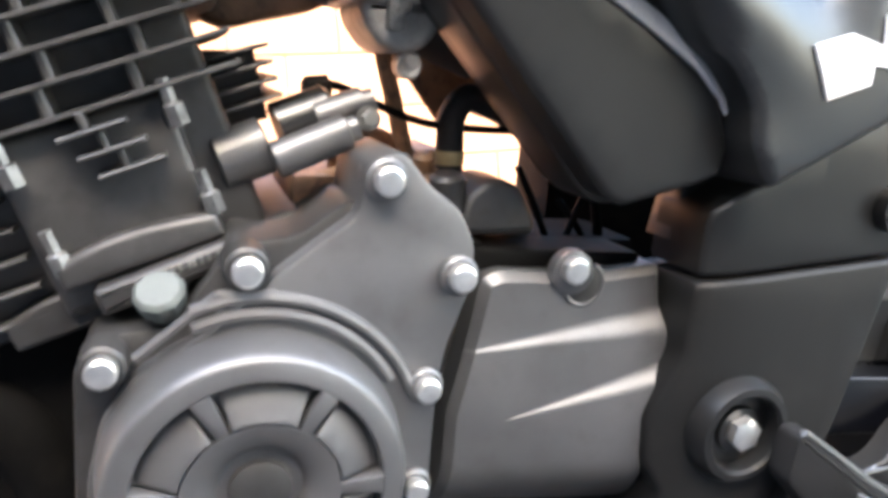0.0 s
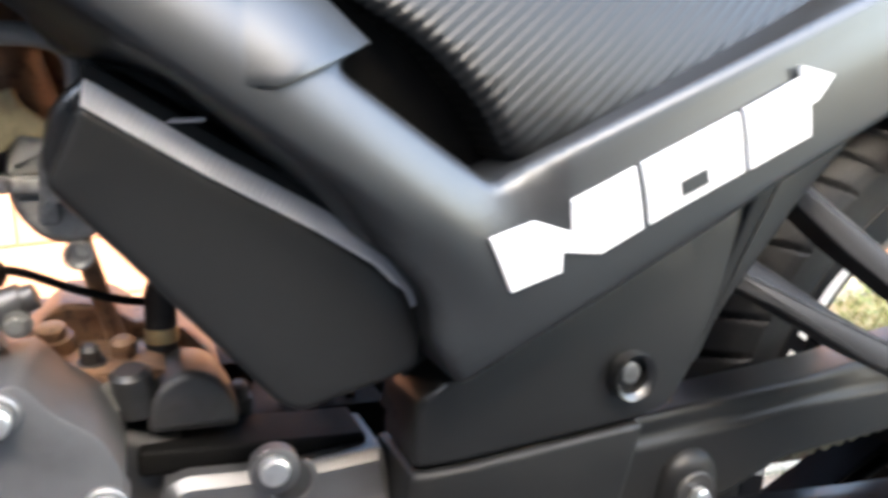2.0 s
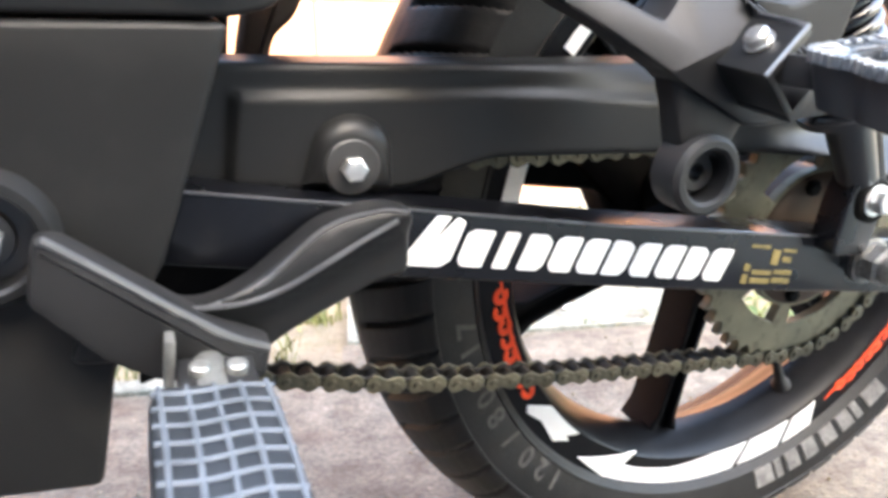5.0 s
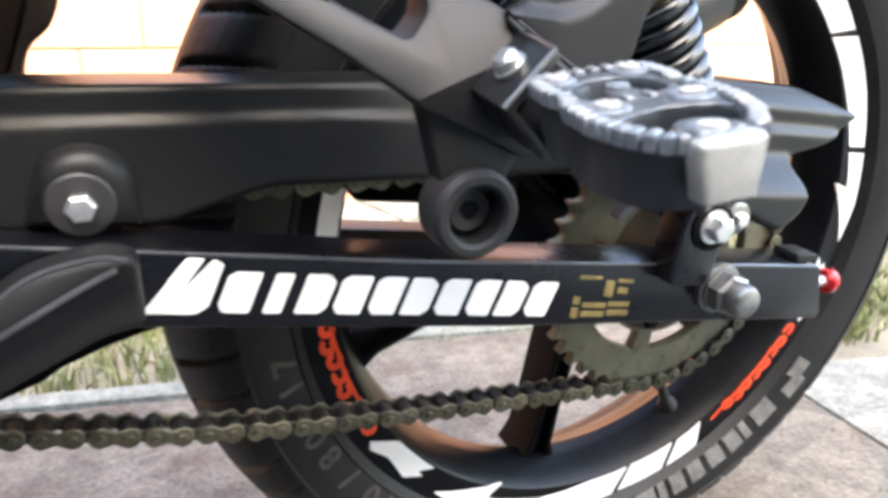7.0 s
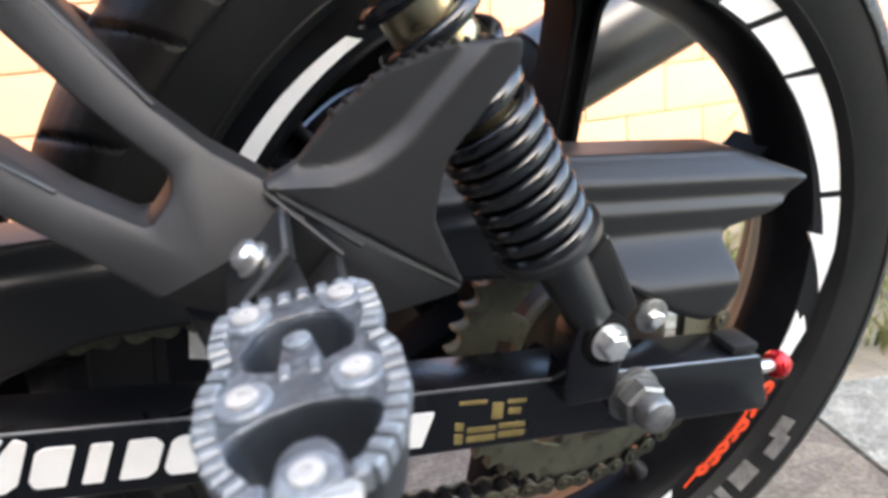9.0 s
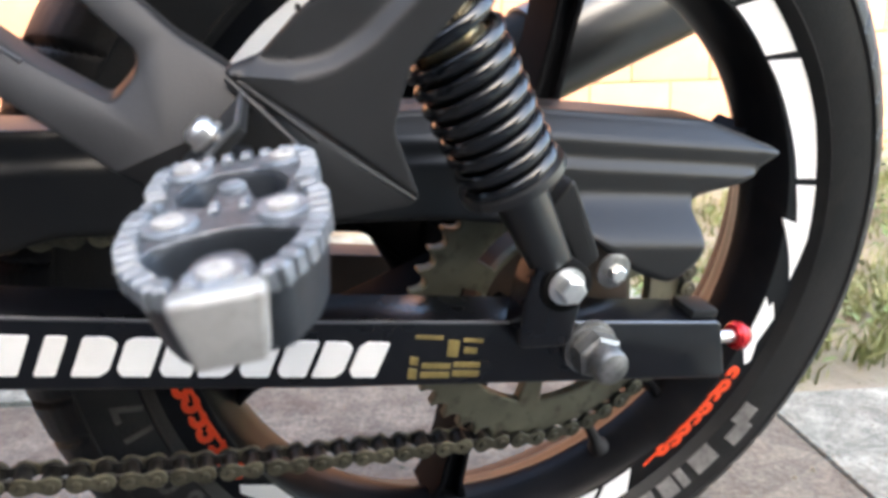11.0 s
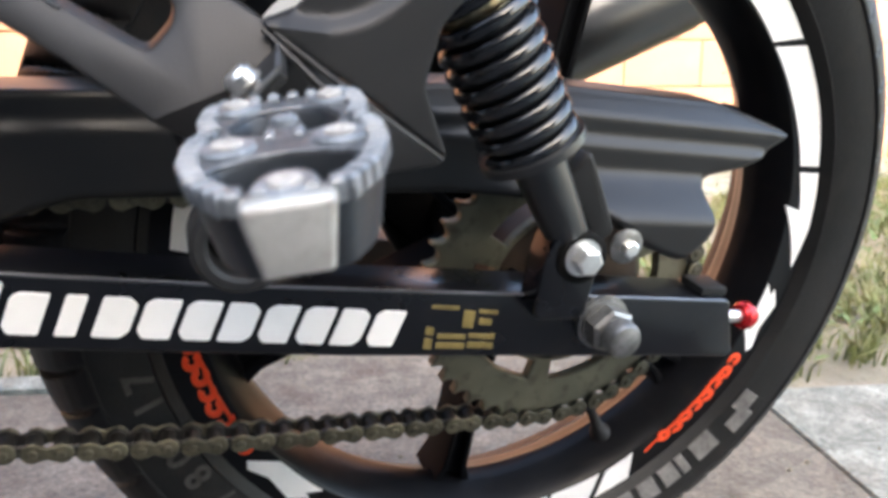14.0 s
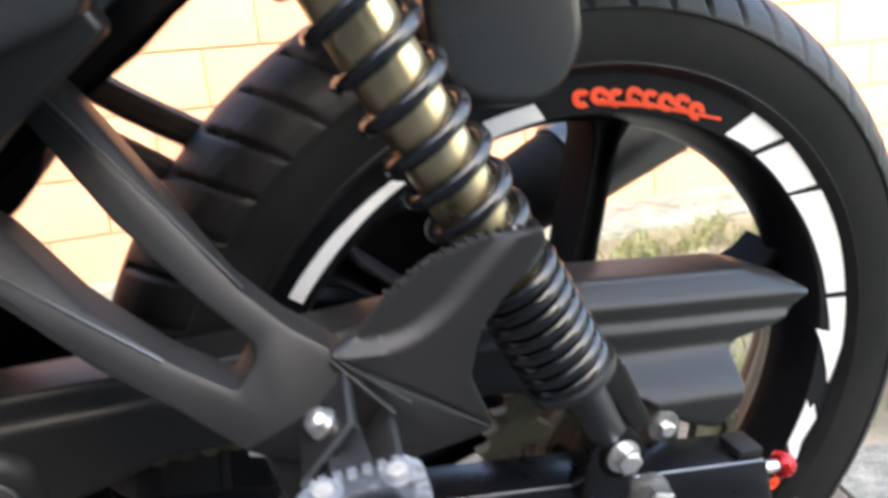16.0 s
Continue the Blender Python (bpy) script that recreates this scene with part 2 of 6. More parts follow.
def rounded(poly, r, n=4):
    """The outline with every corner cut round."""
    out, k = [], len(poly)
    for i in range(k):
        a, b, c = (Vector(poly[j % k]) for j in (i - 1, i, i + 1))
        d = min(r, 0.45 * (a - b).length, 0.45 * (c - b).length)
        p, q = b + (a - b).normalized() * d, b + (c - b).normalized() * d
        for s in range(n + 1):
            t = s / n
            out.append(tuple(p * (1 - t) ** 2 + b * 2 * t * (1 - t) + q * t * t))
    return out


def area(poly):
    return sum(a[0] * b[1] - b[0] * a[1] for a, b in zip(poly, poly[1:] + poly[:1])) / 2


def inset(poly, d):
    """The outline moved inwards by d."""
    out, k, sgn = [], len(poly), 1 if area(poly) > 0 else -1
    for i in range(k):
        a, b, c = (Vector(poly[j % k]) for j in (i - 1, i, i + 1))
        u, v = (b - a), (c - b)
        u = u.normalized() if u.length > 1e-7 else v.normalized()
        v = v.normalized() if v.length > 1e-7 else u
        nrm = Vector((-u.y - v.y, u.x + v.x))
        nrm = nrm.normalized() if nrm.length > 1e-6 else Vector((-u.y, u.x))
        s = max(0.5, nrm.dot(Vector((-u.y, u.x))))
        out.append(tuple(b + nrm * (sgn * d / s)))
    return out


def plate(poly, front, back, bevel=0.002, steps=3, holes=(), slices=0.0, warp=None, bm=None, cuts=()):
    """A solid of that outline in the bike's side plane (x, z), from y = front to y = back, its front edges rounded."""
    bm = bm or bmesh.new()
    bmp = bmesh.new()
    loops_front = []
    for n, loop in enumerate([list(poly), *[list(h) for h in holes]]):
        rings = []
        for s in range(steps + 1):
            a = s / steps * math.pi / 2
            ring = inset(loop, bevel * (1 - math.sin(a)) * (1 if n == 0 else -1))
            rings.append([bmp.verts.new((x, front + bevel * (1 - math.cos(a)), z)) for x, z in ring])
        rings.append([bmp.verts.new((x, back, z)) for x, z in loop])
        for r0, r1 in zip(rings, rings[1:]):
            for i in range(len(r0)):
                j = (i + 1) % len(r0)
                bmp.faces.new((r0[i], r0[j], r1[j], r1[i]))
        loops_front.append((rings[0], rings[-1]))
    for side in (0, 1):
        if holes:
            edges = []
            for pair in loops_front:
                vs = pair[side]
                edges += [bmp.edges.get((vs[i], vs[(i + 1) % len(vs)])) for i in range(len(vs))]
            bmesh.ops.triangle_fill(bmp, use_beauty=True, edges=edges)
        else:
            bmp.faces.new(loops_front[0][side])
    if slices:
        for axis in (0, 2):
            lo = min(v.co[axis] for v in bmp.verts)
            hi = max(v.co[axis] for v in bmp.verts)
            c = lo + slices
            while c < hi:
                nrm = [0, 0, 0]
                nrm[axis] = 1
                co = [0, 0, 0]
                co[axis] = c
                bmesh.ops.bisect_plane(bmp, geom=bmp.verts[:] + bmp.edges[:] + bmp.faces[:], dist=1e-6, plane_co=co, plane_no=nrm)
                c += slices
    for (cx, cz), (nx, nz) in cuts:
        bmesh.ops.bisect_plane(bmp, geom=bmp.verts[:] + bmp.edges[:] + bmp.faces[:], dist=1e-6, plane_co=(cx, 0, cz), plane_no=(nx, 0, nz))
    if warp:
        for v in bmp.verts:
            v.co.y += warp(v.co.x, v.co.z)
    me = bpy.data.meshes.new("tmp")
    bmp.to_mesh(me)
    bmp.free()
    bm.from_mesh(me)
    bpy.data.meshes.remove(me)
    return bm


def smooth_path(pts, n=6):
    pts = [Vector(p) for p in pts]
    if len(pts) < 3:
        return pts
    ext = [2 * pts[0] - pts[1], *pts, 2 * pts[-1] - pts[-2]]
    out = []
    for i in range(1, len(ext) - 2):
        a, b, c, d = ext[i - 1 : i + 3]
        for s in range(n):
            t = s / n
            out.append(0.5 * (2 * b + (c - a) * t + (2 * a - 5 * b + 4 * c - d) * t * t + (3 * b - a - 3 * c + d) * t ** 3))
    return out + [pts[-1]]


def tube(pts, radius, n=10, flat=1.0, smooth=6, bm=None, up=(0, 1, 0)):
    """A pipe along the points; radius one number or (start, end); flat: thickness along 'up' against the width."""
    bm = bm or bmesh.new()
    path = smooth_path(pts, smooth) if smooth else [Vector(p) for p in pts]
    r0, r1 = radius if isinstance(radius, tuple) else (radius, radius)
    rings, up = [], Vector(up)
    for i, p in enumerate(path):
        d = (path[min(i + 1, len(path) - 1)] - path[max(i - 1, 0)]).normalized()
        side = d.cross(up)
        side = side.normalized() if side.length > 1e-4 else Vector((1, 0, 0))
        top = side.cross(d).normalized()
        r = r0 + (r1 - r0) * i / max(1, len(path) - 1)
        rings.append([bm.verts.new(p + side * (math.cos(a) * r) + top * (math.sin(a) * r * flat)) for a in (2 * math.pi * k / n for k in range(n))])
    for a, b in zip(rings, rings[1:]):
        for i in range(n):
            bm.faces.new((a[i], a[(i + 1) % n], b[(i + 1) % n], b[i]))
    bm.faces.new(rings[0]), bm.faces.new(rings[-1])
    return bm


def turned(profile, start, end, n=32, bm=None, twist=0.0):
    """A turned body: (distance along, radius) pairs from start towards end, in metres."""
    bm = bm or bmesh.new()
    start, end = Vector(start), Vector(end)
    d = (end - start).normalized()
    u = d.orthogonal().normalized()
    w = d.cross(u)
    rings = []
    for t, r in profile:
        c = start + d * t
        rings.append([bm.verts.new(c + (u * math.cos(a) + w * math.sin(a)) * max(r, 1e-5)) for a in (2 * math.pi * k / n + twist for k in range(n))])
    for a, b in zip(rings, rings[1:]):
        for i in range(n):
            bm.faces.new((a[i], a[(i + 1) % n], b[(i + 1) % n], b[i]))
    bm.faces.new(rings[0]), bm.faces.new(rings[-1])
    return bm


def ring_of(profile, x, z, n=96, bm=None, wave=None):
    """A closed ring round the line (x, any y, z): profile of (radius, y), closed on itself."""
    bm = bm or bmesh.new()
    rows = []
    for k in range(n):
        a = 2 * math.pi * k / n
        rows.append([bm.verts.new((x + math.cos(a) * (r + (wave(a, i) if wave else 0)), y, z + math.sin(a) * (r + (wave(a, i) if wave else 0)))) for i, (r, y) in enumerate(profile)])
    m = len(profile)
    for k in range(n):
        a, b = rows[k], rows[(k + 1) % n]
        for i in range(m):
            bm.faces.new((a[i], a[(i + 1) % m], b[(i + 1) % m], b[i]))
    return bm


def box(lo, hi, bevel=0.002, bm=None):
    bm = bm or bmesh.new()
    made = bmesh.ops.create_cube(bm, size=1)["verts"]
    for v in made:
        v.co = Vector([lo[i] + (v.co[i] + 0.5) * (hi[i] - lo[i]) for i in range(3)])
    if bevel:
        es = list({e for v in made for e in v.link_edges})
        bmesh.ops.bevel(bm, geom=es, offset=bevel, segments=2, affect="EDGES", profile=0.7)
    return bm


def bolt(parent, x, y, z, r=0.006, h=0.005, material=None, hexed=True, label="", name="bolt"):
    """A bolt that points at the bike's side: a washer, a six-sided head with a domed end."""
    bm = turned([(0, r * 1.35), (0.0012, r * 1.35), (0.0013, r * 1.2)], (x, y + 0.002, z), (x, y - 1, z), 20)
    turned([(0, r), (h, r), (h + 0.0008, r * 0.8), (h + 0.001, r * 0.1)], (x, y, z), (x, y - 1, z), 6 if hexed else 20, bm, twist=random.random())
    return part(name, bm, material or ZINC, parent, label, 30)


def arc_poly(x, z, r0, r1, a0, a1, n=16):
    """An arc-shaped outline, angles in degrees."""
    aa = [radians(a0 + (a1 - a0) * i / n) for i in range(n + 1)]
    return [(x + math.cos(a) * r1, z + math.sin(a) * r1) for a in aa] + [(x + math.cos(a) * r0, z + math.sin(a) * r0) for a in reversed(aa)]


# ---- setting ----

def setting():
    bm = bmesh.new()
    bmesh.ops.create_grid(bm, x_segments=60, y_segments=60, size=1)
    for v in bm.verts:
        far = v.co.length
        v.co *= 8 if far < 0.7 else 60
        v.co.z = -0.022 + 0.006 * noise.noise(v.co * 2.0)
    tagged(new("ground", mesh_of(bm, "ground", SOIL)), "dry soil with thin grass around the pavement", "ground", kind="structure")
    pave = tagged(new("pavement"), "worn grey concrete pavement slabs under the motorcycle", "pavement", kind="structure")
    rnd = random.Random(4)

    def slab(x0, x1, y0, y1):
        bm = box((x0 + 0.004, y0 + 0.004, -0.08), (x1 - 0.004, y1 - 0.004, 0.0), 0.004)
        for v in bm.verts:
            v.co.z += 0.0015 * noise.noise(Vector((v.co.x * 3, v.co.y * 3, 0)))
        part("slab", bm, CONCRETE, pave, angle=50)

    def slab_of(outline):
        bm = bmesh.new()
        face = bm.faces.new([bm.verts.new((x, y, 0.0)) for x, y in outline])
        for v in bmesh.ops.extrude_face_region(bm, geom=[face])["geom"]:
            if isinstance(v, bmesh.types.BMVert):
                v.co.z = -0.08
        part("slab", bm, STAINED, pave, "brown-stained slab under the rear wheel", angle=50)

    for x0, x1 in ((-4.6, -3.3), (-3.3, -2.1), (-2.1, -0.95), (-0.95, 0.0), (0.0, 1.05), (1.05, 2.1), (2.1, 3.3)):
        for y0, y1 in ((-3.2, -2.2), (-2.2, -1.2)):
            if x0 >= 0:
                slab(x0, x1, y0, y1)
    for x0, x1, y1 in ((-4.6, -3.3, 0.25), (-3.3, -2.3, 0.25)):
        slab(x0, x1, -0.30, y1)
    for x0, x1, y1 in ((0.0, 1.05, 0.17), (1.05, 2.1, 0.17), (2.1, 3.3, 0.17)):
        slab(x0, x1, -1.2, y1)
    slab_of([(-2.296, -0.296), (-0.004, -0.296), (-0.004, 0.401), (-0.724, 0.401), (-0.724, 0.246), (-2.296, 0.246)])
    for x0, x1 in ((-0.72, 0.0),):
        for y0, y1 in ((0.415, 0.86), (0.87, 1.25)):
            slab(x0, x1, y0, y1)
    # low kerb stones along the grass
    kerb = tagged(new("kerb"), "low weathered concrete kerb stones edging the grass strip", "kerb", kind="structure")
    for i in range(5):
        x = -2.99 + i * 0.45
        part("kerb_stone", box((x, 0.252, -0.06), (x + 0.44, 0.30, 0.006 + 0.004 * rnd.random()), 0.008), CONCRETE, kerb, angle=50)
    # added out of view, to darken what the bike's lower left side reflects
    drive = tagged(new("road"), "unseen dark ground bed added to darken the bike's lower reflections", "road", kind="structure")
    part("unseen_dark_bed", box((-4.6, -3.2, -0.09), (-0.004, -0.304, -0.012), 0.006), ASPHALT, drive, angle=50)
    for ob in (pave, kerb, drive):
        ob.matrix_world = pose(0.44, 0.14, 0.007, 0, 0, -15)
    path = tagged(new("path"), "pale gritty concrete path along the foot of the wall", "path", kind="structure")
    for i in range(9):
        part("path_slab", box((-4.5 + i, 1.78, -0.08), (-3.51 + i, 2.33, -0.004 + 0.003 * rnd.random()), 0.005), CONCRETE, path, angle=50)
    wall = tagged(new("wall_north"), "sunlit peach-painted block wall behind the motorcycle", "wall", kind="structure")
    part("backing", box((-7, 2.345, -0.1), (7, 2.55, 1.87), 0.004), MORTAR, wall)
    part("upper_wall", box((-7, 2.327, 1.87), (7, 2.55, 2.3), 0.006), WALLPAINT, wall, "plain upper part of the wall")
    proto = mesh_of(box((-0.197, -0.016, -0.097), (0.197, 0.004, 0.097), 0.005), "block", WALLPAINT)
    for r in range(9):
        for c in range(26):
            ob = new("block", proto)
            ob.parent = wall
            ob.location = (-4.6 + c * 0.4 + (0.2 if r % 2 else 0), 2.34, 0.07 + r * 0.2)
    # unseen wall added behind the camera: it shades the pavement and darkens reflections
    house = tagged(new("wall_south"), "unseen dark wall with an eave, added to shade the pavement and darken reflections", "wall", kind="structure")
    part("wall", box((-8.0, -4.6, -0.1), (3.0, -4.2, 4.0), 0.01), RENDERED, house)
    # side wall added out of view to darken reflections from the left
    part("unseen_wing", box((-4.4, -4.2, -0.1), (-4.0, 0.8, 4.0), 0.01), RENDERED, house)
    part("eave", box((-8.2, -4.9, 4.0), (3.2, -4.1, 4.14), 0.02), RENDERED, house)


def tuft_field(name, label, spots, material, seed, height):
    """Thin bent blades, in clumps: (x, y, spread, count)."""
    rnd = random.Random(seed)
    verts, faces = [], []
    for x, y, spread, count in spots:
        for _ in range(count):
            a, rr = rnd.random() * 6.283, abs(rnd.gauss(0, spread))
            bx, by = x + math.cos(a) * rr, y + math.sin(a) * rr * 0.6
            h = height * (0.4 + rnd.random() * 0.9)
            lean, w, tw = rnd.random() * 6.283, 0.0012 + rnd.random() * 0.0022, rnd.random() * 3.14
            out = h * (0.2 + rnd.random() * 0.8)
            base = len(verts)
            for s, k in ((0, 1.0), (0.4, 0.9), (0.75, 0.6), (1.0, 0.08)):
                cx, cy, cz = bx + math.cos(lean) * out * s * s, by + math.sin(lean) * out * s * s, -0.022 + h * (s - 0.25 * s * s)
                dx, dy = math.cos(tw) * w * k, math.sin(tw) * w * k
                verts += [(cx - dx, cy - dy, cz), (cx + dx, cy + dy, cz)]
            for s in range(3):
                b = base + 2 * s
                faces.append((b, b + 1, b + 3, b + 2))
    me = bpy.data.meshes.new(name)
    me.from_pydata(verts, [], faces)
    me.materials.append(material)
    tagged(new(name, me), label, "grass", kind="stuff")


def leaf_field(name, label, spots, seed):
    rnd = random.Random(seed)
    verts, faces = [], []
    for x, y, spread, count, high in spots:
        for _ in range(count):
            c = Vector((x + rnd.gauss(0, spread), y + rnd.gauss(0, spread * 0.5), -0.015 + abs(rnd.gauss(0, high))))
            a, tilt, ln, wd = rnd.random() * 6.283, (rnd.random() - 0.3) * 1.2, 0.012 + rnd.random() * 0.02, 0.5 + rnd.random() * 0.4
            m = Euler((tilt, rnd.random() * 0.6 - 0.3, a)).to_matrix()
            base = len(verts)
            for px, py, pz in ((0, 0, 0), (0.4 * wd, 0.35, 0.06), (0.32 * wd, 0.75, 0.02), (0, 1.05, -0.1), (-0.32 * wd, 0.75, 0.02), (-0.4 * wd, 0.35, 0.06), (0, 0.5, -0.03)):
                verts.append(tuple(c + m @ Vector((px, py, pz)) * ln))
            for i in range(6):
                faces.append((base + i, base + (i + 1) % 6, base + 6))
    me = bpy.data.meshes.new(name)
    me.from_pydata(verts, [], faces)
    me.materials.append(LEAF)
    tagged(new(name, me), label, "weeds", kind="stuff")


def greenery():
    rnd = random.Random(9)
    spots = [(-2.2 + 0.055 * i + rnd.random() * 0.04, 0.74 + rnd.random() * 0.95, 0.045, 22) for i in range(36) for _ in range(3 if i < 31 else 7)]
    spots += [(-1.5 + 0.05 * i, 0.71 + rnd.random() * 0.06, 0.03, 16) for i in range(26)]
    spots += [(0.62 + rnd.random() * 1.9, 0.42 + rnd.random() * 1.3, 0.06, 24) for _ in range(230)]
    spots += [(0.5 + rnd.random() * 0.6, 0.36 + rnd.random() * 0.1, 0.03, 12) for _ in range(30)]
    tuft_field("grass", "dry and green grass on the strip by the wall", spots, GRASS, 2, 0.075)
    joints = [(-0.08, 0.64, 0.035, 60), (0.13, 0.635, 0.03, 50), (0.27, 0.63, 0.03, 24), (0.02, 0.64, 0.03, 20), (0.4, 0.63, 0.04, 40), (0.5, 1.12, 0.05, 60), (-0.14, 0.95, 0.04, 60), (0.53, 0.8, 0.04, 90), (0.53, 1.3, 0.04, 90)]
    tuft_field("joint_grass", "small green grass tufts growing in the slab joints", joints, GRASS, 3, 0.05)
    leaves = [(0.55 + rnd.random() * 1.7, 0.42 + rnd.random() * 1.2, 0.07, 26, 0.03) for _ in range(70)]
    leaves += [(1.9 + rnd.random() * 0.7, 1.5 + rnd.random() * 0.2, 0.09, 60, 0.12) for _ in range(12)]
    leaves += [(2.08, 2.16, 0.05, 110, 0.15), (2.17, 2.10, 0.05, 70, 0.08)]
    leaf_field("weeds", "low broad-leaved weeds beside the pavement", leaves, 5)
    verts, faces = [], []
    for _ in range(520):
        x, y, r = rnd.uniform(-1.0, 1.3), rnd.uniform(-0.1, 1.1), 0.0012 + 0.0035 * rnd.random() ** 3
        k = len(verts)
        verts += [(x + dx * r * rnd.uniform(0.6, 1.3), y + dy * r * rnd.uniform(0.6, 1.3), 0.008 + dz * r * rnd.uniform(0.5, 1.0)) for dx, dy, dz in ((1, 0, 0), (0, 1, 0), (-1, 0, 0), (0, -1, 0), (0, 0, 1), (0, 0, -1))]
        faces += [(k + i, k + (i + 1) % 4, k + 4) for i in range(4)] + [(k + (i + 1) % 4, k + i, k + 5) for i in range(4)]
    me = bpy.data.meshes.new("gravel")
    me.from_pydata(verts, [], faces)
    me.materials.append(SOIL)
    tagged(new("gravel", me), "scattered grit and small stones on the concrete", "gravel", kind="stuff")
    for i in range(7):
        bm = bmesh.new()
        bmesh.ops.create_grid(bm, x_segments=4, y_segments=4, size=0.012 + 0.008 * rnd.random())
        for v in bm.verts:
            v.co.z = 0.004 * noise.noise(v.co * 90 + Vector((i, 0, 0)))
        bmesh.ops.solidify(bm, geom=bm.faces[:], thickness=0.0008)
        ob = tagged(new("paper_scrap", mesh_of(bm, "paper_scrap", PAPER)), "small crumpled scrap of pale paper on the ground", "litter", group="litter by the slabs")
        ob.location = (0.2 + 0.5 * rnd.random(), 0.72 + 0.3 * rnd.random(), 0.012)
        ob.rotation_euler = (0.1, 0.05, rnd.random() * 6)


setting()
greenery()


# ---- the motorcycle, in its own axes: x to the tail, y to its right side, z up from the rear axle ----
LEANS, SQUATS = 10.0, 6.0
WHEEL_Y, WHEEL_R = 0.045, 0.318
bike = tagged(new("motorcycle"), "black and dark grey motorcycle leaning on its side stand", "motorcycle")
turn = pose(0, 0, 0, LEANS, 0, 0) @ pose(0, 0, 0, 0, SQUATS, 0)
bike.matrix_world = Matrix.Translation((0, 0, WHEEL_R * math.cos(radians(LEANS)) - (turn @ Vector((0, WHEEL_Y, 0))).z)) @ turn


def text_mesh(words, size):
    cu = bpy.data.curves.new("words", "FONT")
    cu.body, cu.size, cu.offset = words, size, size * 0.03
    ob = new("words", cu)
    bpy.context.view_layer.update()
    me = bpy.data.meshes.new_from_object(ob.evaluated_get(bpy.context.evaluated_depsgraph_get()))
    bpy.data.objects.remove(ob)
    bm = bmesh.new()
    bm.from_mesh(me)
    return bm


def rear_wheel():
    wy = WHEEL_Y
    near = [(0.238, 0.004), (0.2385, 0.0015), (0.237, 0.0), (0.211, 0.0), (0.2095, 0.0015), (0.2083, 0.0050), (0.2070, 0.0066), (0.2056, 0.0120), (0.2045, 0.0138), (0.2026, 0.0220), (0.2015, 0.0240), (0.1992, 0.0360)]
    far = [(0.1995, 0.0390), (0.2035, 0.0445), (0.2060, 0.0510), (0.2095, 0.0570), (0.2115, 0.0600), (0.2250, 0.0740), (0.2370, 0.0880), (0.2385, 0.0865), (0.2380, 0.0840)]
    prof = near + far + [(0.228, 0.075), (0.222, 0.055), (0.222, 0.005)]
    rim = part("rear_wheel", ring_of(prof, 0, 0, 144), RIM, bike, "gloss black cast alloy rear wheel", 30)
    half = [(0.231, 0.004), (0.238, -0.004), (0.2393, -0.0058), (0.2402, -0.0074), (0.2412, -0.0066), (0.247, -0.0086), (0.258, -0.0118), (0.268, -0.0128), (0.2706, -0.0130), (0.2712, -0.0143)]
    tread = [(0.2725, -0.0146), (0.280, -0.0115), (0.287, -0.0062), (0.293, 0.0010), (0.298, 0.009), (0.3025, 0.0185), (0.3062, 0.028), (0.3085, 0.036), (0.3096, 0.045)]
    side = half + [(a[0] + (b[0] - a[0]) * k / 4, a[1] + (b[1] - a[1]) * k / 4) for a, b in zip(tread, tread[1:]) for k in range(4)] + tread[-1:]
    prof = side + [(r, 2 * wy - y) for r, y in reversed(side[:-1])] + [(0.226, 0.07), (0.226, 0.02)]
    crown_at = len(side) - 1
    band = crown_at - len(half) + 1
    count = 64

    def groove(a, i):
        mid = (i - crown_at) / band
        if not 0.12 < abs(mid) < 1.0:
            return 0.0
        f = (a / (2 * math.pi) * count + abs(mid) * 0.9 + (0.5 if mid > 0 else 0)) % 1.0
        side_cut = max(0.0, 1 - abs(f - 0.12) / 0.09) * min(1.0, (1.0 - abs(mid)) / 0.12, (abs(mid) - 0.12) / 0.12)
        return -0.0040 * min(1.0, 1.6 * side_cut)

    part("tyre", ring_of(prof, 0, 0, 960, wave=groove), TYRE, rim, "worn black rear tyre with slanted tread grooves", 40)
    # six ribbed spokes and the hub
    for k in range(6):
        a = radians(-94 + 60 * k)
        bm = bmesh.new()
        u, v = Vector((math.cos(a), math.sin(a))), Vector((-math.sin(a), math.cos(a)))
        for lo, hi, y0, y1 in ((-0.0095, -0.0045, 0.026, 0.064), (0.0045, 0.0095, 0.026, 0.064), (-0.009, 0.009, 0.034, 0.056)):
            pts = []
            for r, w in ((0.035, 1.35), (0.09, 1.05), (0.155, 0.95), (0.188, 1.1), (0.204, 1.8)):
                pts.append((r, lo * w))
            for r, w in ((0.204, 1.8), (0.188, 1.1), (0.155, 0.95), (0.09, 1.05), (0.035, 1.35)):
                pts.append((r, hi * w))
            plate([tuple(u * r + v * s) for r, s in pts], y0, y1, 0.0025, 2, bm=bm)
        part("spoke", bm, SPOKE, rim)
    bm = ring_of([(0.012, -0.03), (0.022, -0.03), (0.026, -0.026), (0.030, -0.020), (0.036, -0.010), (0.042, 0.012), (0.044, 0.03), (0.044, 0.06), (0.040, 0.09), (0.012, 0.095)], 0, 0, 48)
    part("hub", bm, DARK, rim, "black hub with the cush drive drum")
    ang = radians(-56)
    c, s = math.cos(ang), math.sin(ang)
    bm = turned([(0, 0.009), (0.004, 0.0085), (0.010, 0.0055), (0.012, 0.0045), (0.030, 0.004), (0.031, 0.0045), (0.036, 0.0045), (0.037, 0.003)], (c * 0.2035, 0.026, s * 0.2035), (c * 0.1, 0.020, s * 0.1), 16)
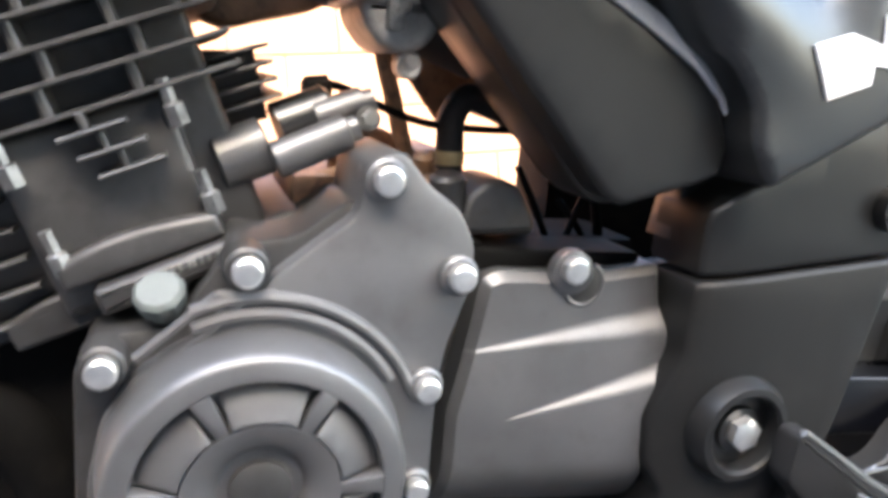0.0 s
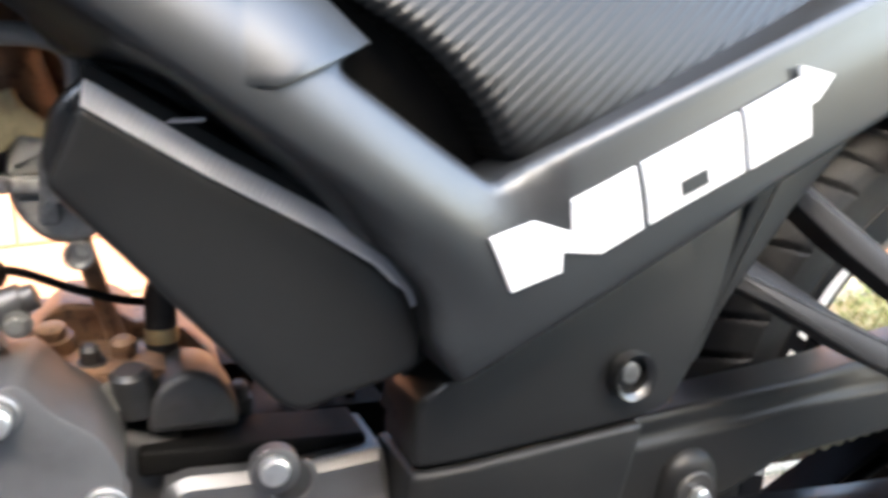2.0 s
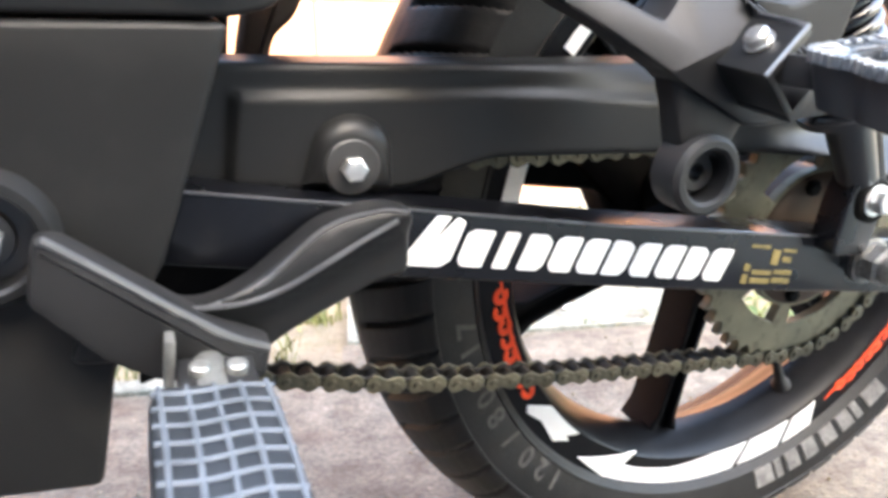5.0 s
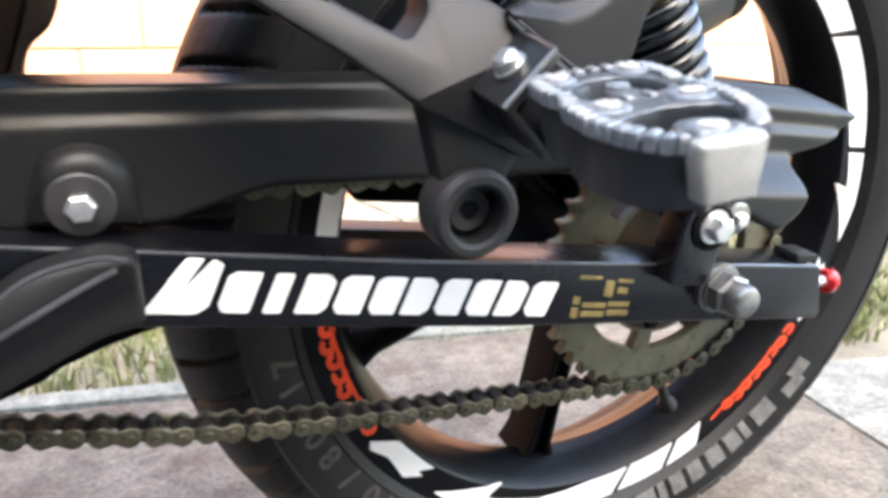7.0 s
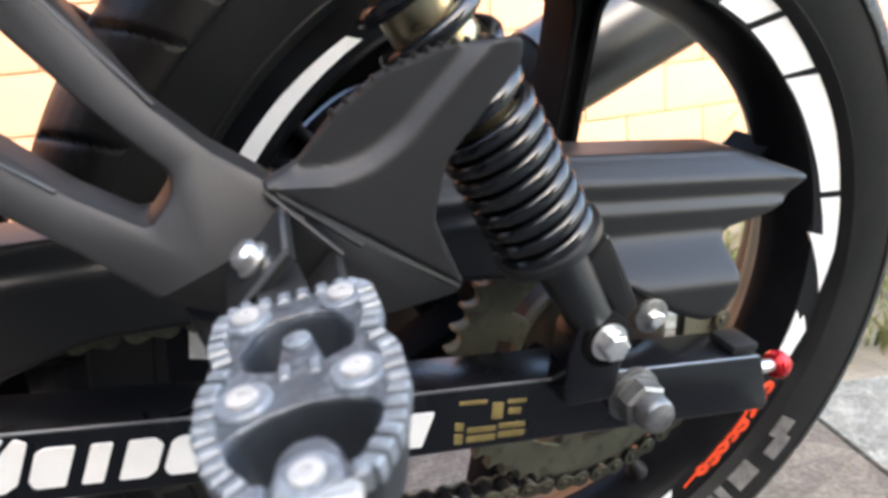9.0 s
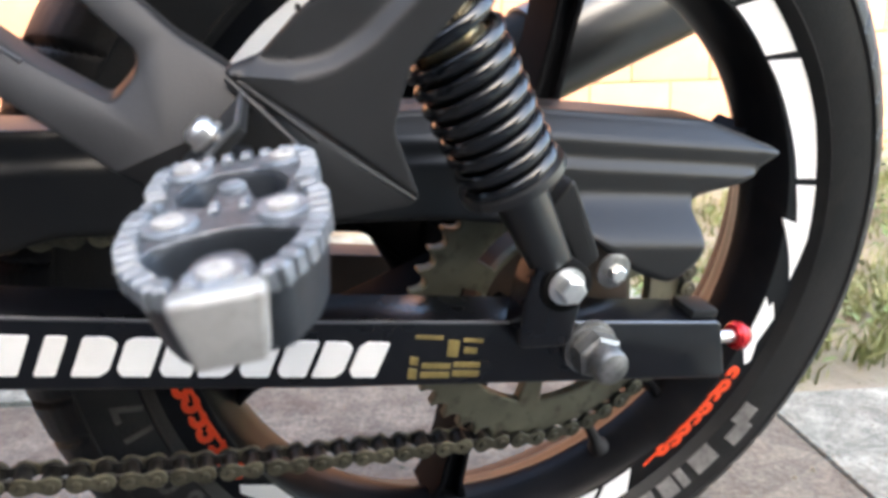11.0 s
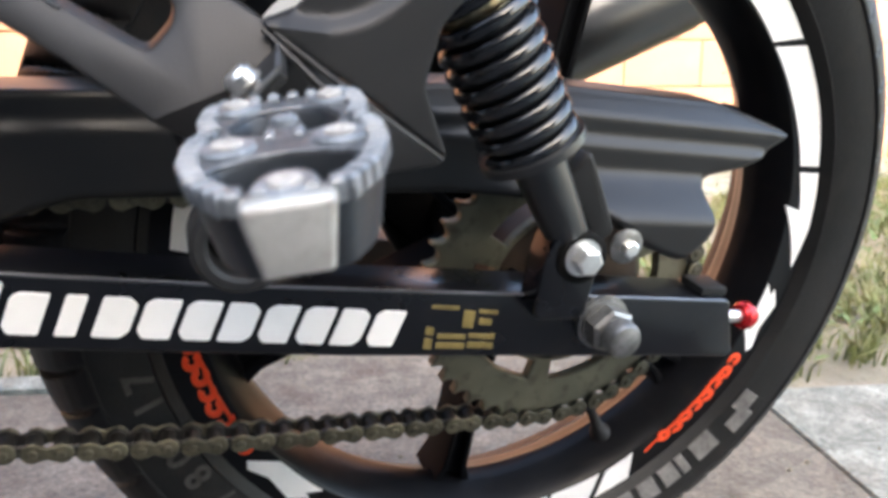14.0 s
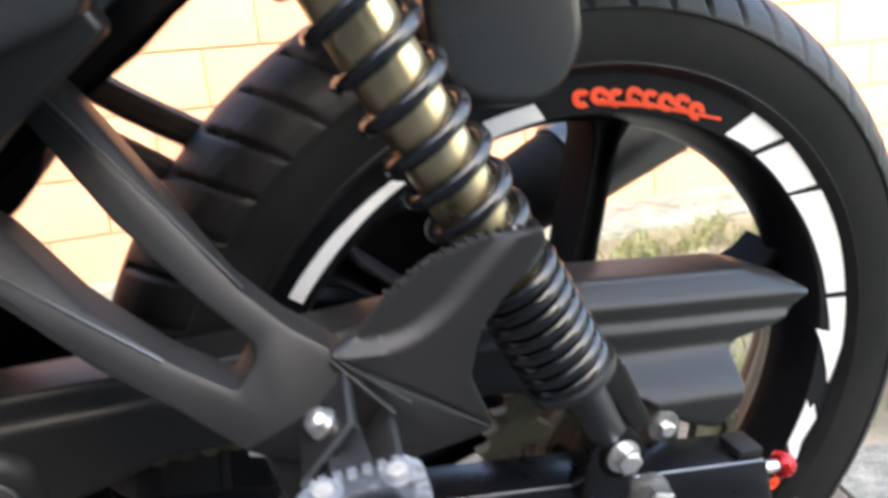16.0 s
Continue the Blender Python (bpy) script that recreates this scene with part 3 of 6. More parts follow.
    part("valve", bm, RUBBER, rim, "black rubber tyre valve with cap")
    # white flash decals and orange script strokes, three sets round the rim
    flashes = [
        [(67, 0.213), (60, 0.214), (56, 0.234), (64, 0.234)],
        [(58.5, 0.213), (47, 0.212), (43.5, 0.233), (54.5, 0.234)],
        [(45.8, 0.212), (33, 0.2135), (20, 0.2165), (18.6, 0.2335), (30, 0.2345), (41.8, 0.234)],
        [(18.6, 0.2165), (10.4, 0.221), (12.2, 0.207), (-1.7, 0.2285), (6.6, 0.2345), (17.2, 0.234)],
        [(-5.5, 0.2122), (-16.5, 0.2113), (-20.8, 0.2256), (-19.5, 0.2293), (-15.5, 0.2246), (-9.8, 0.2293), (-6.6, 0.2214), (-8.0, 0.2196)],
    ]
    slim = [[(30, 0.2155), (5.5, 0.2155), (7.0, 0.2215), (18.0, 0.2235), (30, 0.2245)], [(-9.0, 0.2115), (-19, 0.2120), (-17.5, 0.2225), (-9.0, 0.2225)], [(44, 0.2155), (33, 0.2155), (33, 0.2245), (44, 0.2245)], [(57.8, 0.2110), (46.8, 0.2110), (46.8, 0.2235), (57.2, 0.2235)]]
    joined = flashes[:2] + [[(45.8, 0.212), (36, 0.2125), (24, 0.2200), (14, 0.2212), (10.4, 0.221), (12.2, 0.207), (-1.7, 0.2285), (6.6, 0.2345), (17.2, 0.234), (30, 0.2345), (41.8, 0.234)], flashes[4]]
    for k in range(3):
        for f in (flashes, slim, joined)[k]:
            pts = []
            for (a0, r0), (a1, r1) in zip(f, f[1:] + f[:1]):
                n = max(1, int(abs(a1 - a0) / 3))
                pts += [(a0 + (a1 - a0) * i / n, r0 + (r1 - r0) * i / n) for i in range(n)]
            poly = [(math.cos(radians(a + 122 * k - (4 if k == 2 else 0))) * r, math.sin(radians(a + 122 * k - (4 if k == 2 else 0))) * r) for a, r in pts]
            part("flash_decal", plate(poly, -0.0009, 0.001, 0.0002, 1), WHITE, rim, "white reflective lightning decal on the rim")
        for i in range(8):
            th = radians(96.5 - i * 3.1 - 120 * k)
            mid = Vector((math.cos(th), math.sin(th))) * (0.2200 + 0.0010 * math.sin(i * 2.4))
            turn_by = math.degrees(th) - 90 - 20
            loop = arc_poly(0, 0, 0.0017, 0.0055, (60, 20, 75, 30, 65, 15, 50, 25)[i], (330, 350, 300, 340, 310, 325, 345, 330)[i], 14)
            c, sn = math.cos(radians(turn_by)), math.sin(radians(turn_by))
            poly = [(mid.x + c * x * 1.25 - sn * z, mid.y + sn * x * 1.25 + c * z) for x, z in loop]
            part("script_loop", plate(poly, -0.0009, 0.001, 0.0002, 1), ORANGE, rim, "orange script loop on the rim")
        tail = []
        for a, r in ((94, 0.2155), (84, 0.2150), (75, 0.2160), (69.5, 0.2195), (69.5, 0.2212), (75, 0.2180), (84, 0.2178), (94, 0.2178)):
            tail.append((math.cos(radians(a - 120 * k)) * r, math.sin(radians(a - 120 * k)) * r))
        part("script_tail", plate(tail, -0.0009, 0.001, 0.0002, 1), ORANGE, rim, "orange underline stroke on the rim")
    bm = plate(rounded([(-0.175, 0.060), (-0.170, -0.006), (-0.080, -0.008), (-0.052, -0.048), (-0.016, -0.058), (0.0, 0.02), (-0.02, 0.06)], 0.008), 0.095, 0.13, 0.006)
    bracket = part("brake_bracket", bm, DARK, bike, "black brake bracket and caliper behind the wheel")
    part("caliper", plate(rounded([(-0.172, 0.0), (-0.03, 0.0), (-0.022, 0.09), (-0.030, 0.176), (-0.085, 0.172), (-0.150, 0.110)], 0.012), 0.125, 0.16, 0.006), DARK, bracket)
    part("caliper_pipe", tube([(-0.15, 0.118, 0.085), (-0.11, 0.115, 0.120), (-0.07, 0.115, 0.13), (-0.045, 0.118, 0.16)], 0.006, 10), PLASTIC, bracket)

    # raised markings on the sidewall
    def sidewall(r):
        for (ra, ya), (rb, yb) in zip(side, side[1:]):
            if r <= rb:
                break
        return ya + (yb - ya) * (r - ra) / (rb - ra)

    widths = (6.2, 2.2, 4.2, 4.6, 4.2, 4.0, 2.2, 5.4)
    a = -38.0
    for w in widths:
        part("tyre_marking", plate(arc_poly(0, 0, 0.2410, 0.2575, a, a - w * 0.82, 4), -0.0012, 0.003, 0.0005, 1, warp=lambda x, z: sidewall(math.hypot(x, z))), MARKING, rim, "grey raised maker's mark shown as a plain bar")
        a -= w * 1.12
    for a0, a1, r0, r1 in ((-27, -31.5, 0.250, 0.262), (-30, -35, 0.256, 0.268)):
        part("tyre_marking", plate(arc_poly(0, 0, r0 - 0.006, r1 - 0.006, a0, a1, 4), -0.0012, 0.003, 0.0005, 1, warp=lambda x, z: sidewall(math.hypot(x, z))), MARKING, rim)
    bm = bmesh.new()
    for ch, at in zip("120/80-17", (-125, -129.5, -134, -139.5, -145, -149.5, -154, -158.5, -163)):
        one = text_mesh(ch, 0.0215)
        wide = max(v.co.x for v in one.verts) if ch != "1" else 0.008
        for v in one.verts:
            th = radians(at) - (v.co.x - wide / 2) * 1.1 / 0.25
            r = 0.2425 + v.co.y
            v.co = Vector((math.cos(th) * r, sidewall(r) - 0.0008, math.sin(th) * r))
        me = bpy.data.meshes.new("tmp")
        one.to_mesh(me)
        one.free()
        bm.from_mesh(me)
        bpy.data.meshes.remove(me)
    part("size_marking", bm, DIM, rim, "faint raised tyre size numbers")
    return rim


def chain_drive():
    wheel = part("rear_sprocket", bmesh.new(), SPROCKET, bike, "dull yellowed steel rear sprocket with pointed teeth")
    n, rp = 44, 0.0905
    outer = []
    for k in range(n):
        a = 2 * math.pi * k / n
        for da, r in ((-0.42, rp - 0.0034), (-0.2, rp - 0.001), (-0.06, rp + 0.0034), (0.06, rp + 0.0034), (0.2, rp - 0.001), (0.42, rp - 0.0034)):
            t = a + da * 2 * math.pi / n
            outer.append((math.cos(t) * r, math.sin(t) * r))
    holes = [arc_poly(0, 0, 0.0515, 0.0645, a0, a1, 10) for a0, a1 in ((-88, -34), (-20, 22), (38, 84), (100, 150), (166, 210), (222, 258))]
    bm = plate(outer, -0.0465, -0.0395, 0.0008, 1, holes=holes)
    wheel.data = mesh_of(bm, "rear_sprocket", SPROCKET, 30)
    bm = ring_of([(0.012, -0.0490), (0.030, -0.0490), (0.033, -0.0482), (0.046, -0.0482), (0.049, -0.0465), (0.049, -0.018), (0.012, -0.018)], 0, 0, 40)
    part("carrier", bm, PIPE, wheel, "brown-black cush drive carrier")
    for k in range(5):
        a = radians((168, 218, 114, -98, -24)[k])
        bolt(wheel, 0.041 * math.cos(a), -0.0480, 0.041 * math.sin(a), 0.0055, 0.004, DARK)
    # the chain: a slack loop of links
    loop = [Vector((math.cos(radians(a)) * rp, math.sin(radians(a)) * rp)) for a in range(-88, 96, 8)]
    loop += [Vector((-0.05, 0.0755)), Vector((-0.1, 0.0655)), Vector((-0.157, 0.0580)), Vector((-0.2265, 0.0495)), Vector((-0.3, 0.0435)), Vector((-0.43, 0.037))]
    loop += [Vector((-0.535 + math.cos(radians(a)) * 0.03, 0.006 + math.sin(radians(a)) * 0.03)) for a in range(95, 255, 20)]
    loop += [Vector((-0.46, -0.053)), Vector((-0.376, -0.0765)), Vector((-0.30, -0.0862)), Vector((-0.25, -0.0895)), Vector((-0.20, -0.0912)), Vector((-0.15, -0.0918)), Vector((-0.07, -0.0914))]
    fine = []
    for a, b in zip(loop, loop[1:] + loop[:1]):
        k = max(1, int((b - a).length / 0.001))
        fine += [a + (b - a) * (i / k) for i in range(k)]
    total = sum((b - a).length for a, b in zip(fine, fine[1:] + fine[:1]))
    count = int(round(total / 0.0127 / 2)) * 2
    step, dist, marks, nxt = total / count, 0.0, [], 0.0
    for a, b in zip(fine, fine[1:] + fine[:1]):
        if dist >= nxt - 1e-9:
            marks.append(a)
            nxt += step
        dist += (b - a).length
    marks = marks[:count]

    def link(gap, outer_link):
        bm = bmesh.new()
        h = 0.0058 if outer_link else 0.0054
        poly = []
        for cx, base in ((step / 2, -90), (-step / 2, 90)):
            poly += [(cx + math.cos(radians(base + a)) * h, math.sin(radians(base + a)) * h) for a in range(0, 181, 30)]
        waist = []
        for x, z in poly:
            waist.append((x, z))
        k = len(waist) // 2
        poly = waist[:k] + [(0.0, h * 0.56)] + waist[k:] + [(0.0, -h * 0.56)]
        for s in (-1, 1):
            y0 = s * gap
            plate(poly, min(y0, y0 + s * 0.0016), max(y0, y0 + s * 0.0016), 0.0004, 1, bm=bm)
        for cx in (-step / 2, step / 2):
            if outer_link:
                turned([(0, 0.0021), (0.0006, 0.0024), (2 * gap + 0.0046, 0.0024), (2 * gap + 0.0052, 0.002)], (cx, gap + 0.0026, 0), (cx, -1, 0), 10, bm)
            else:
                turned([(0, 0.0042), (2 * gap, 0.0042)], (cx, gap, 0), (cx, -1, 0), 12, bm)
        return bm

    outer_me = mesh_of(link(0.0062, True), "outer_link", CHAIN, 30)
    inner_me = mesh_of(link(0.0044, False), "inner_link", GREASE, 30)
    chain = tagged(new("drive_chain"), "greasy brass-coloured drive chain")
    chain.parent = bike
    for i in range(count):
        a, b = marks[i], marks[(i + 1) % count]
        ob = new("outer_link" if i % 2 else "inner_link", outer_me if i % 2 else inner_me)
        ob.parent = chain
        ob.matrix_local = Matrix.Translation(((a.x + b.x) / 2, -0.0430, (a.y + b.y) / 2)) @ Matrix.Rotation(-math.atan2(b.y - a.y, b.x - a.x), 4, "Y")


def arm_front(x):
    return -0.0795 - 0.036 * (x + 0.415)


def swingarm():
    poly = [(-0.432, 0.0335), (-0.43, 0.000), (-0.31, -0.0075), (-0.145, -0.0160), (0.088, -0.0225), (0.0905, -0.019), (0.078, 0.0135), (0.075, 0.0150), (-0.2, 0.0222)]
    arm = part("swingarm", plate(poly, 0, 0.030, 0.0022, 3, slices=0.06, warp=lambda x, z: arm_front(x)), GLOSS, bike, "gloss black box-section swingarm", 30)
    # thin pale tube added as the sky glint along the top edge
    part("edge_glint_line", tube([(-0.428, arm_front(-0.428) + 0.0006, 0.0328), (-0.2, arm_front(-0.2) + 0.0006, 0.0218), (0.074, arm_front(0.074) + 0.0006, 0.0145)], 0.0009, 6, smooth=0), EDGE, arm, "pale line added for the sky glint on the swingarm's upper edge")
    part("right_arm", plate([(-0.45, -0.036), (-0.45, -0.075), (0.10, -0.100), (0.11, -0.056)], 0.155, 0.18, 0.003, 2), PIPE, arm)
    part("cross_member", tube([(-0.345, -0.06, 0.016), (-0.345, 0.17, -0.05)], 0.024, 16, smooth=0), DARK, arm)
    # slanted white blocks stand for the maker's name, a gilt notice beside them
    n, x0, x1 = 10, -0.288, -0.1165
    wide = (x1 - x0) / n
    slope = -0.058

    def on_arm(x, v):
        v = 0.919 * v + 0.0037
        return (x + 0.30 * v, 0.002 + slope * (x + 0.2) + v)

    blocks = [[(-0.3175, -0.0135), (-0.3075, 0.0145), (-0.300, 0.0145), (-0.305, -0.002), (-0.2965, 0.0145), (-0.2915, 0.0120), (-0.2915, -0.0095), (-0.296, -0.0135)]]
    for i in range(n):
        a, b = x0 + i * wide, x0 + (i + 1) * wide - 0.0028
        if i % 3 == 2:
            blocks.append([(a, -0.0125), (a, 0.0085), (b - 0.004, 0.0085), (b, 0.005), (b, -0.009), (b - 0.003, -0.0125)])
        elif i == 1:
            blocks.append([(a + 0.003, -0.0125), (a + 0.003, 0.0085), (b - 0.003, 0.0085), (b - 0.003, -0.0125)])
        else:
            blocks.append([(a, -0.0085), (a, 0.006), (a + 0.003, 0.0085), (b, 0.0085), (b, -0.0125), (a + 0.003, -0.0125)])
    for b in blocks:
        poly = rounded([on_arm(x, v) for x, v in b], 0.0012, 2)
        part("decal_block", plate(poly, -0.0006, 0.0006, 0.0002, 1, slices=0.03, warp=lambda x, z: arm_front(x)), WHITE, arm, "white slanted decal block standing for a brand name")
    for xa, xb, za, zb in ((-0.1035, -0.089, 0.0105, 0.0125), (-0.105, -0.1005, -0.012, -0.006), (-0.105, -0.1005, -0.004, 0.0005), (-0.0985, -0.083, -0.012, -0.0085), (-0.0985, -0.083, -0.0065, -0.0035), (-0.0815, -0.067, -0.012, -0.0085), (-0.0815, -0.067, -0.0065, -0.0035), (-0.086, -0.080, 0.0, 0.0095), (-0.078, -0.0675, 0.008, 0.010), (-0.077, -0.070, 0.0015, 0.005)):
        poly = [(xa, za), (xb, za - 0.0008), (xb, zb - 0.0008), (xa, zb)]
        part("notice_bar", plate(poly, -0.0004, 0.0004, 0.0001, 1, warp=lambda x, z: arm_front(x)), GILT, arm, "gilt printed notice line")
    # axle, adjuster, shock lug
    y = arm_front(0)
    bm = turned([(0, 0.0155), (0.0035, 0.0155), (0.004, 0.0135), (0.006, 0.0135)], (-0.006, y + 0.001, 0.003), (-0.006, -1, 0.003), 24)
    axle = part("axle", bm, WORN, bike, "worn grey steel rear axle nut and stud")
    part("axle_nut", turned([(0, 0.0120), (0.001, 0.0132), (0.009, 0.0132), (0.0105, 0.0110)], (-0.006, y - 0.004, 0.003), (-0.006, -1, 0.003), 6), WORN, axle)
    part("stud", turned([(0, 0.0085), (0.003, 0.0085), (0.004, 0.0100), (0.0095, 0.0100), (0.012, 0.0088), (0.0135, 0.005)], (-0.0055, y - 0.0125, 0.003), (-0.004, -1, 0.003), 20), WORN, axle)
    bm = turned([(0, 0.004), (0.018, 0.004)], (0.082, -0.086, -0.001), (0.2, -0.086, -0.001), 12)
    adj = part("chain_adjuster", bm, ZINC, bike, "zinc adjuster bolt with a red anodised cap")
    part("cap", turned([(0, 0.007), (0.002, 0.0085), (0.006, 0.0085), (0.010, 0.006), (0.012, 0.002)], (0.099, -0.086, -0.001), (0.2, -0.086, -0.001), 18), RED, adj, "red anodised cap")
    part("end_block", box((0.058, -0.094, 0.016), (0.076, -0.074, 0.0215), 0.002), GUARD, adj)


def chain_guard():
    def deep(pts):
        """The guard stands further in; its outline is carried along."""
        return [(x + 0.043 * (x + 0.365), z + 0.048 * (z - 0.15)) for x, z in pts]

    poly = deep([(-0.445, 0.032), (-0.312, 0.0355), (-0.297, 0.0415), (-0.268, 0.0530), (-0.19, 0.0588), (-0.03, 0.066), (0.004, 0.046), (0.030, 0.0375), (0.046, 0.052), (0.0475, 0.078), (0.083, 0.087), (0.112, 0.1065), (0.066, 0.119), (-0.05, 0.1195), (-0.228, 0.1020), (-0.366, 0.0895), (-0.445, 0.0835)])

    crown = deep([(-0.46, 0.0825), (-0.366, 0.0895), (-0.228, 0.1020), (-0.05, 0.1195), (0.066, 0.119), (0.2, 0.117)])

    def top_at(x):
        for (xa, za), (xb, zb) in zip(crown, crown[1:]):
            if x <= xb:
                break
        return za + (zb - za) * (x - xa) / (xb - xa)

    def soft_step(v):
        v = max(0.0, min(1.0, v))
        return v * v * (3 - 2 * v)

    def swell(x, z):
        d, z = -z, z + top_at(x)
        rear = soft_step((x + 0.10) / 0.10)
        back = soft_step((x + 0.26) / 0.16)
        upper = 0.013 * back * max(0.0, min(1.0, (0.012 - d) / 0.010))
        step = 0.0045 * max(soft_step((0.017 + 0.007 * back + 0.004 * rear - d) / 0.006), soft_step((-0.3925 - x) / 0.005))
        lip = -0.027 * rear * soft_step((0.079 - z) / 0.024)
        return upper + step + lip

    bm = plate([(x, z - top_at(x)) for x, z in rounded(poly, 0.008, 3)], -0.0580, -0.026, 0.0045, 4, slices=0.0025, warp=swell)
    for v in bm.verts:
        v.co.z += top_at(v.co.x)
    guard = part("chain_guard", bm, GUARD, bike, "satin black plastic chain guard", 50)
    arch = [(-0.3632, 0.031)] + [(-0.3402 + math.cos(radians(a)) * 0.0200, 0.0485 + math.sin(radians(a)) * 0.0185) for a in range(180, -1, -15)] + [(-0.3172, 0.031)]
    part("boss", plate(arch, -0.0675, -0.05, 0.0125, 6), GUARD, guard, "domed mounting boss", 60)
    part("washer", turned([(0, 0.0135), (0.0015, 0.0135), (0.0025, 0.0125), (0.0026, 0.009)], (-0.3418, -0.0665, 0.0430), (-0.3418, -1, 0.0430), 28), CASE, guard)
    bolt(guard, -0.3418, -0.0690, 0.0430, 0.006, 0.005, ZINC)
    part("washer", turned([(0, 0.010), (0.002, 0.010), (0.003, 0.008)], (0.006, -0.083, 0.0425), (0.006, -1, 0.0425), 20), WORN, guard)
    bolt(guard, 0.006, -0.086, 0.0425, 0.0048, 0.004, ZINC)


def shock():
    p0, p1 = Vector((-0.0355, -0.098, 0.045)), Vector((-0.196, -0.092, 0.286))
    d = (p1 - p0).normalized()
    eye = turned([(0, 0.012), (0.001, 0.0135), (0.022, 0.0135), (0.023, 0.012)], (p0.x, -0.086, p0.z), (p0.x, -1, p0.z), 24)
    top = part("rear_shock", eye, DARK, bike, "black coil-over rear shock absorber with a gold damper body")
    bm = bmesh.new()
    tube([p0 + d * 0.006, p0 + d * 0.03, p0 + d * 0.062], (0.0105, 0.0135), 20, smooth=3, bm=bm)
    part("lower_fork", bm, PLASTIC, top, "black lower shock fork")
    part("lug", plate(rounded([(-0.055, 0.010), (-0.025, 0.010), (-0.0235, 0.044), (-0.0345, 0.0585), (-0.050, 0.060), (-0.0545, 0.045)], 0.006), -0.106, -0.088, 0.002), GLOSS, top)
    part("gusset", plate(rounded([(-0.035, 0.096), (-0.022, 0.075), (-0.010, 0.054), (-0.020, 0.046), (-0.045, 0.08)], 0.004), -0.094, -0.085, 0.002), GUARD, top)
    bolt(top, p0.x - 0.001, -0.1105, p0.z + 0.001, 0.0072, 0.006, ZINC, label="zinc shock mounting bolt")
    part("seat", turned([(0, 0.018), (0.002, 0.0258), (0.006, 0.0258), (0.008, 0.02)], p0 + d * 0.058, p1, 32), PLASTIC, top)
    part("damper", turned([(0, 0.015), (0.07, 0.0155), (0.0701, 0.0163), (0.26, 0.0163)], p0 + d * 0.066, p1, 32), GOLD, top, "gold damper body inside the spring")
    part("bump_sleeve", turned([(0, 0.0180), (0.060, 0.0180)], p0 + d * 0.066, p1, 32), RUBBER, top)
    u = d.cross(Vector((0, 1, 0))).normalized()
    w = d.cross(u)
    pts, t, a = [], 0.064, 0.0
    while t < 0.30:
        k = max(0.0, min(1.0, (t - 0.125) / 0.02))
        pitch = 0.0086 + 0.0084 * k + 0.0040 * max(0.0, min(1.0, (t - 0.15) / 0.10))
        pts.append(p0 + d * t + (u * math.cos(a) + w * math.sin(a)) * 0.0204)
        a += 2 * math.pi / 22
        t += pitch / 22
    part("spring", tube(pts, 0.0037, 10, smooth=0, up=d), SPRING, top, "gloss black coil spring", 60)


def hanger_y(x):
    return max(-0.142, min(-0.077, -0.077 - 0.62 * (x + 0.329))) + 0.04 * max(0.0, x + 0.19)


def hanger_face(x, z):
    """One flat casting that leans away towards its top and front, folded upright at the footpeg."""
    y = max(-0.142 + 0.04 * max(0.0, x + 0.19), -0.077 - 0.284 * (x + 0.34) + 0.539 * (z - 0.17))
    s = -0.695 * (x + 0.2314) + 0.719 * (z - 0.155)
    # a facet along the top side of either strut, widest at its upper end
    across = 0.719 * (x + 0.2314) + 0.695 * (z - 0.155)
    if across > -0.02:
        return y + (0.8 * max(0.0, across - 0.006 + 0.055 * s) if s > 0 else 0.0)
    low, run = 0.426 * (x + 0.2335) + 0.905 * (z - 0.1225), -0.905 * (x + 0.2335) + 0.426 * (z - 0.1225)
    return y + (0.8 * max(0.0, low) * min(1.0, (run - 0.02) / 0.04) if run > 0.02 else 0.0)


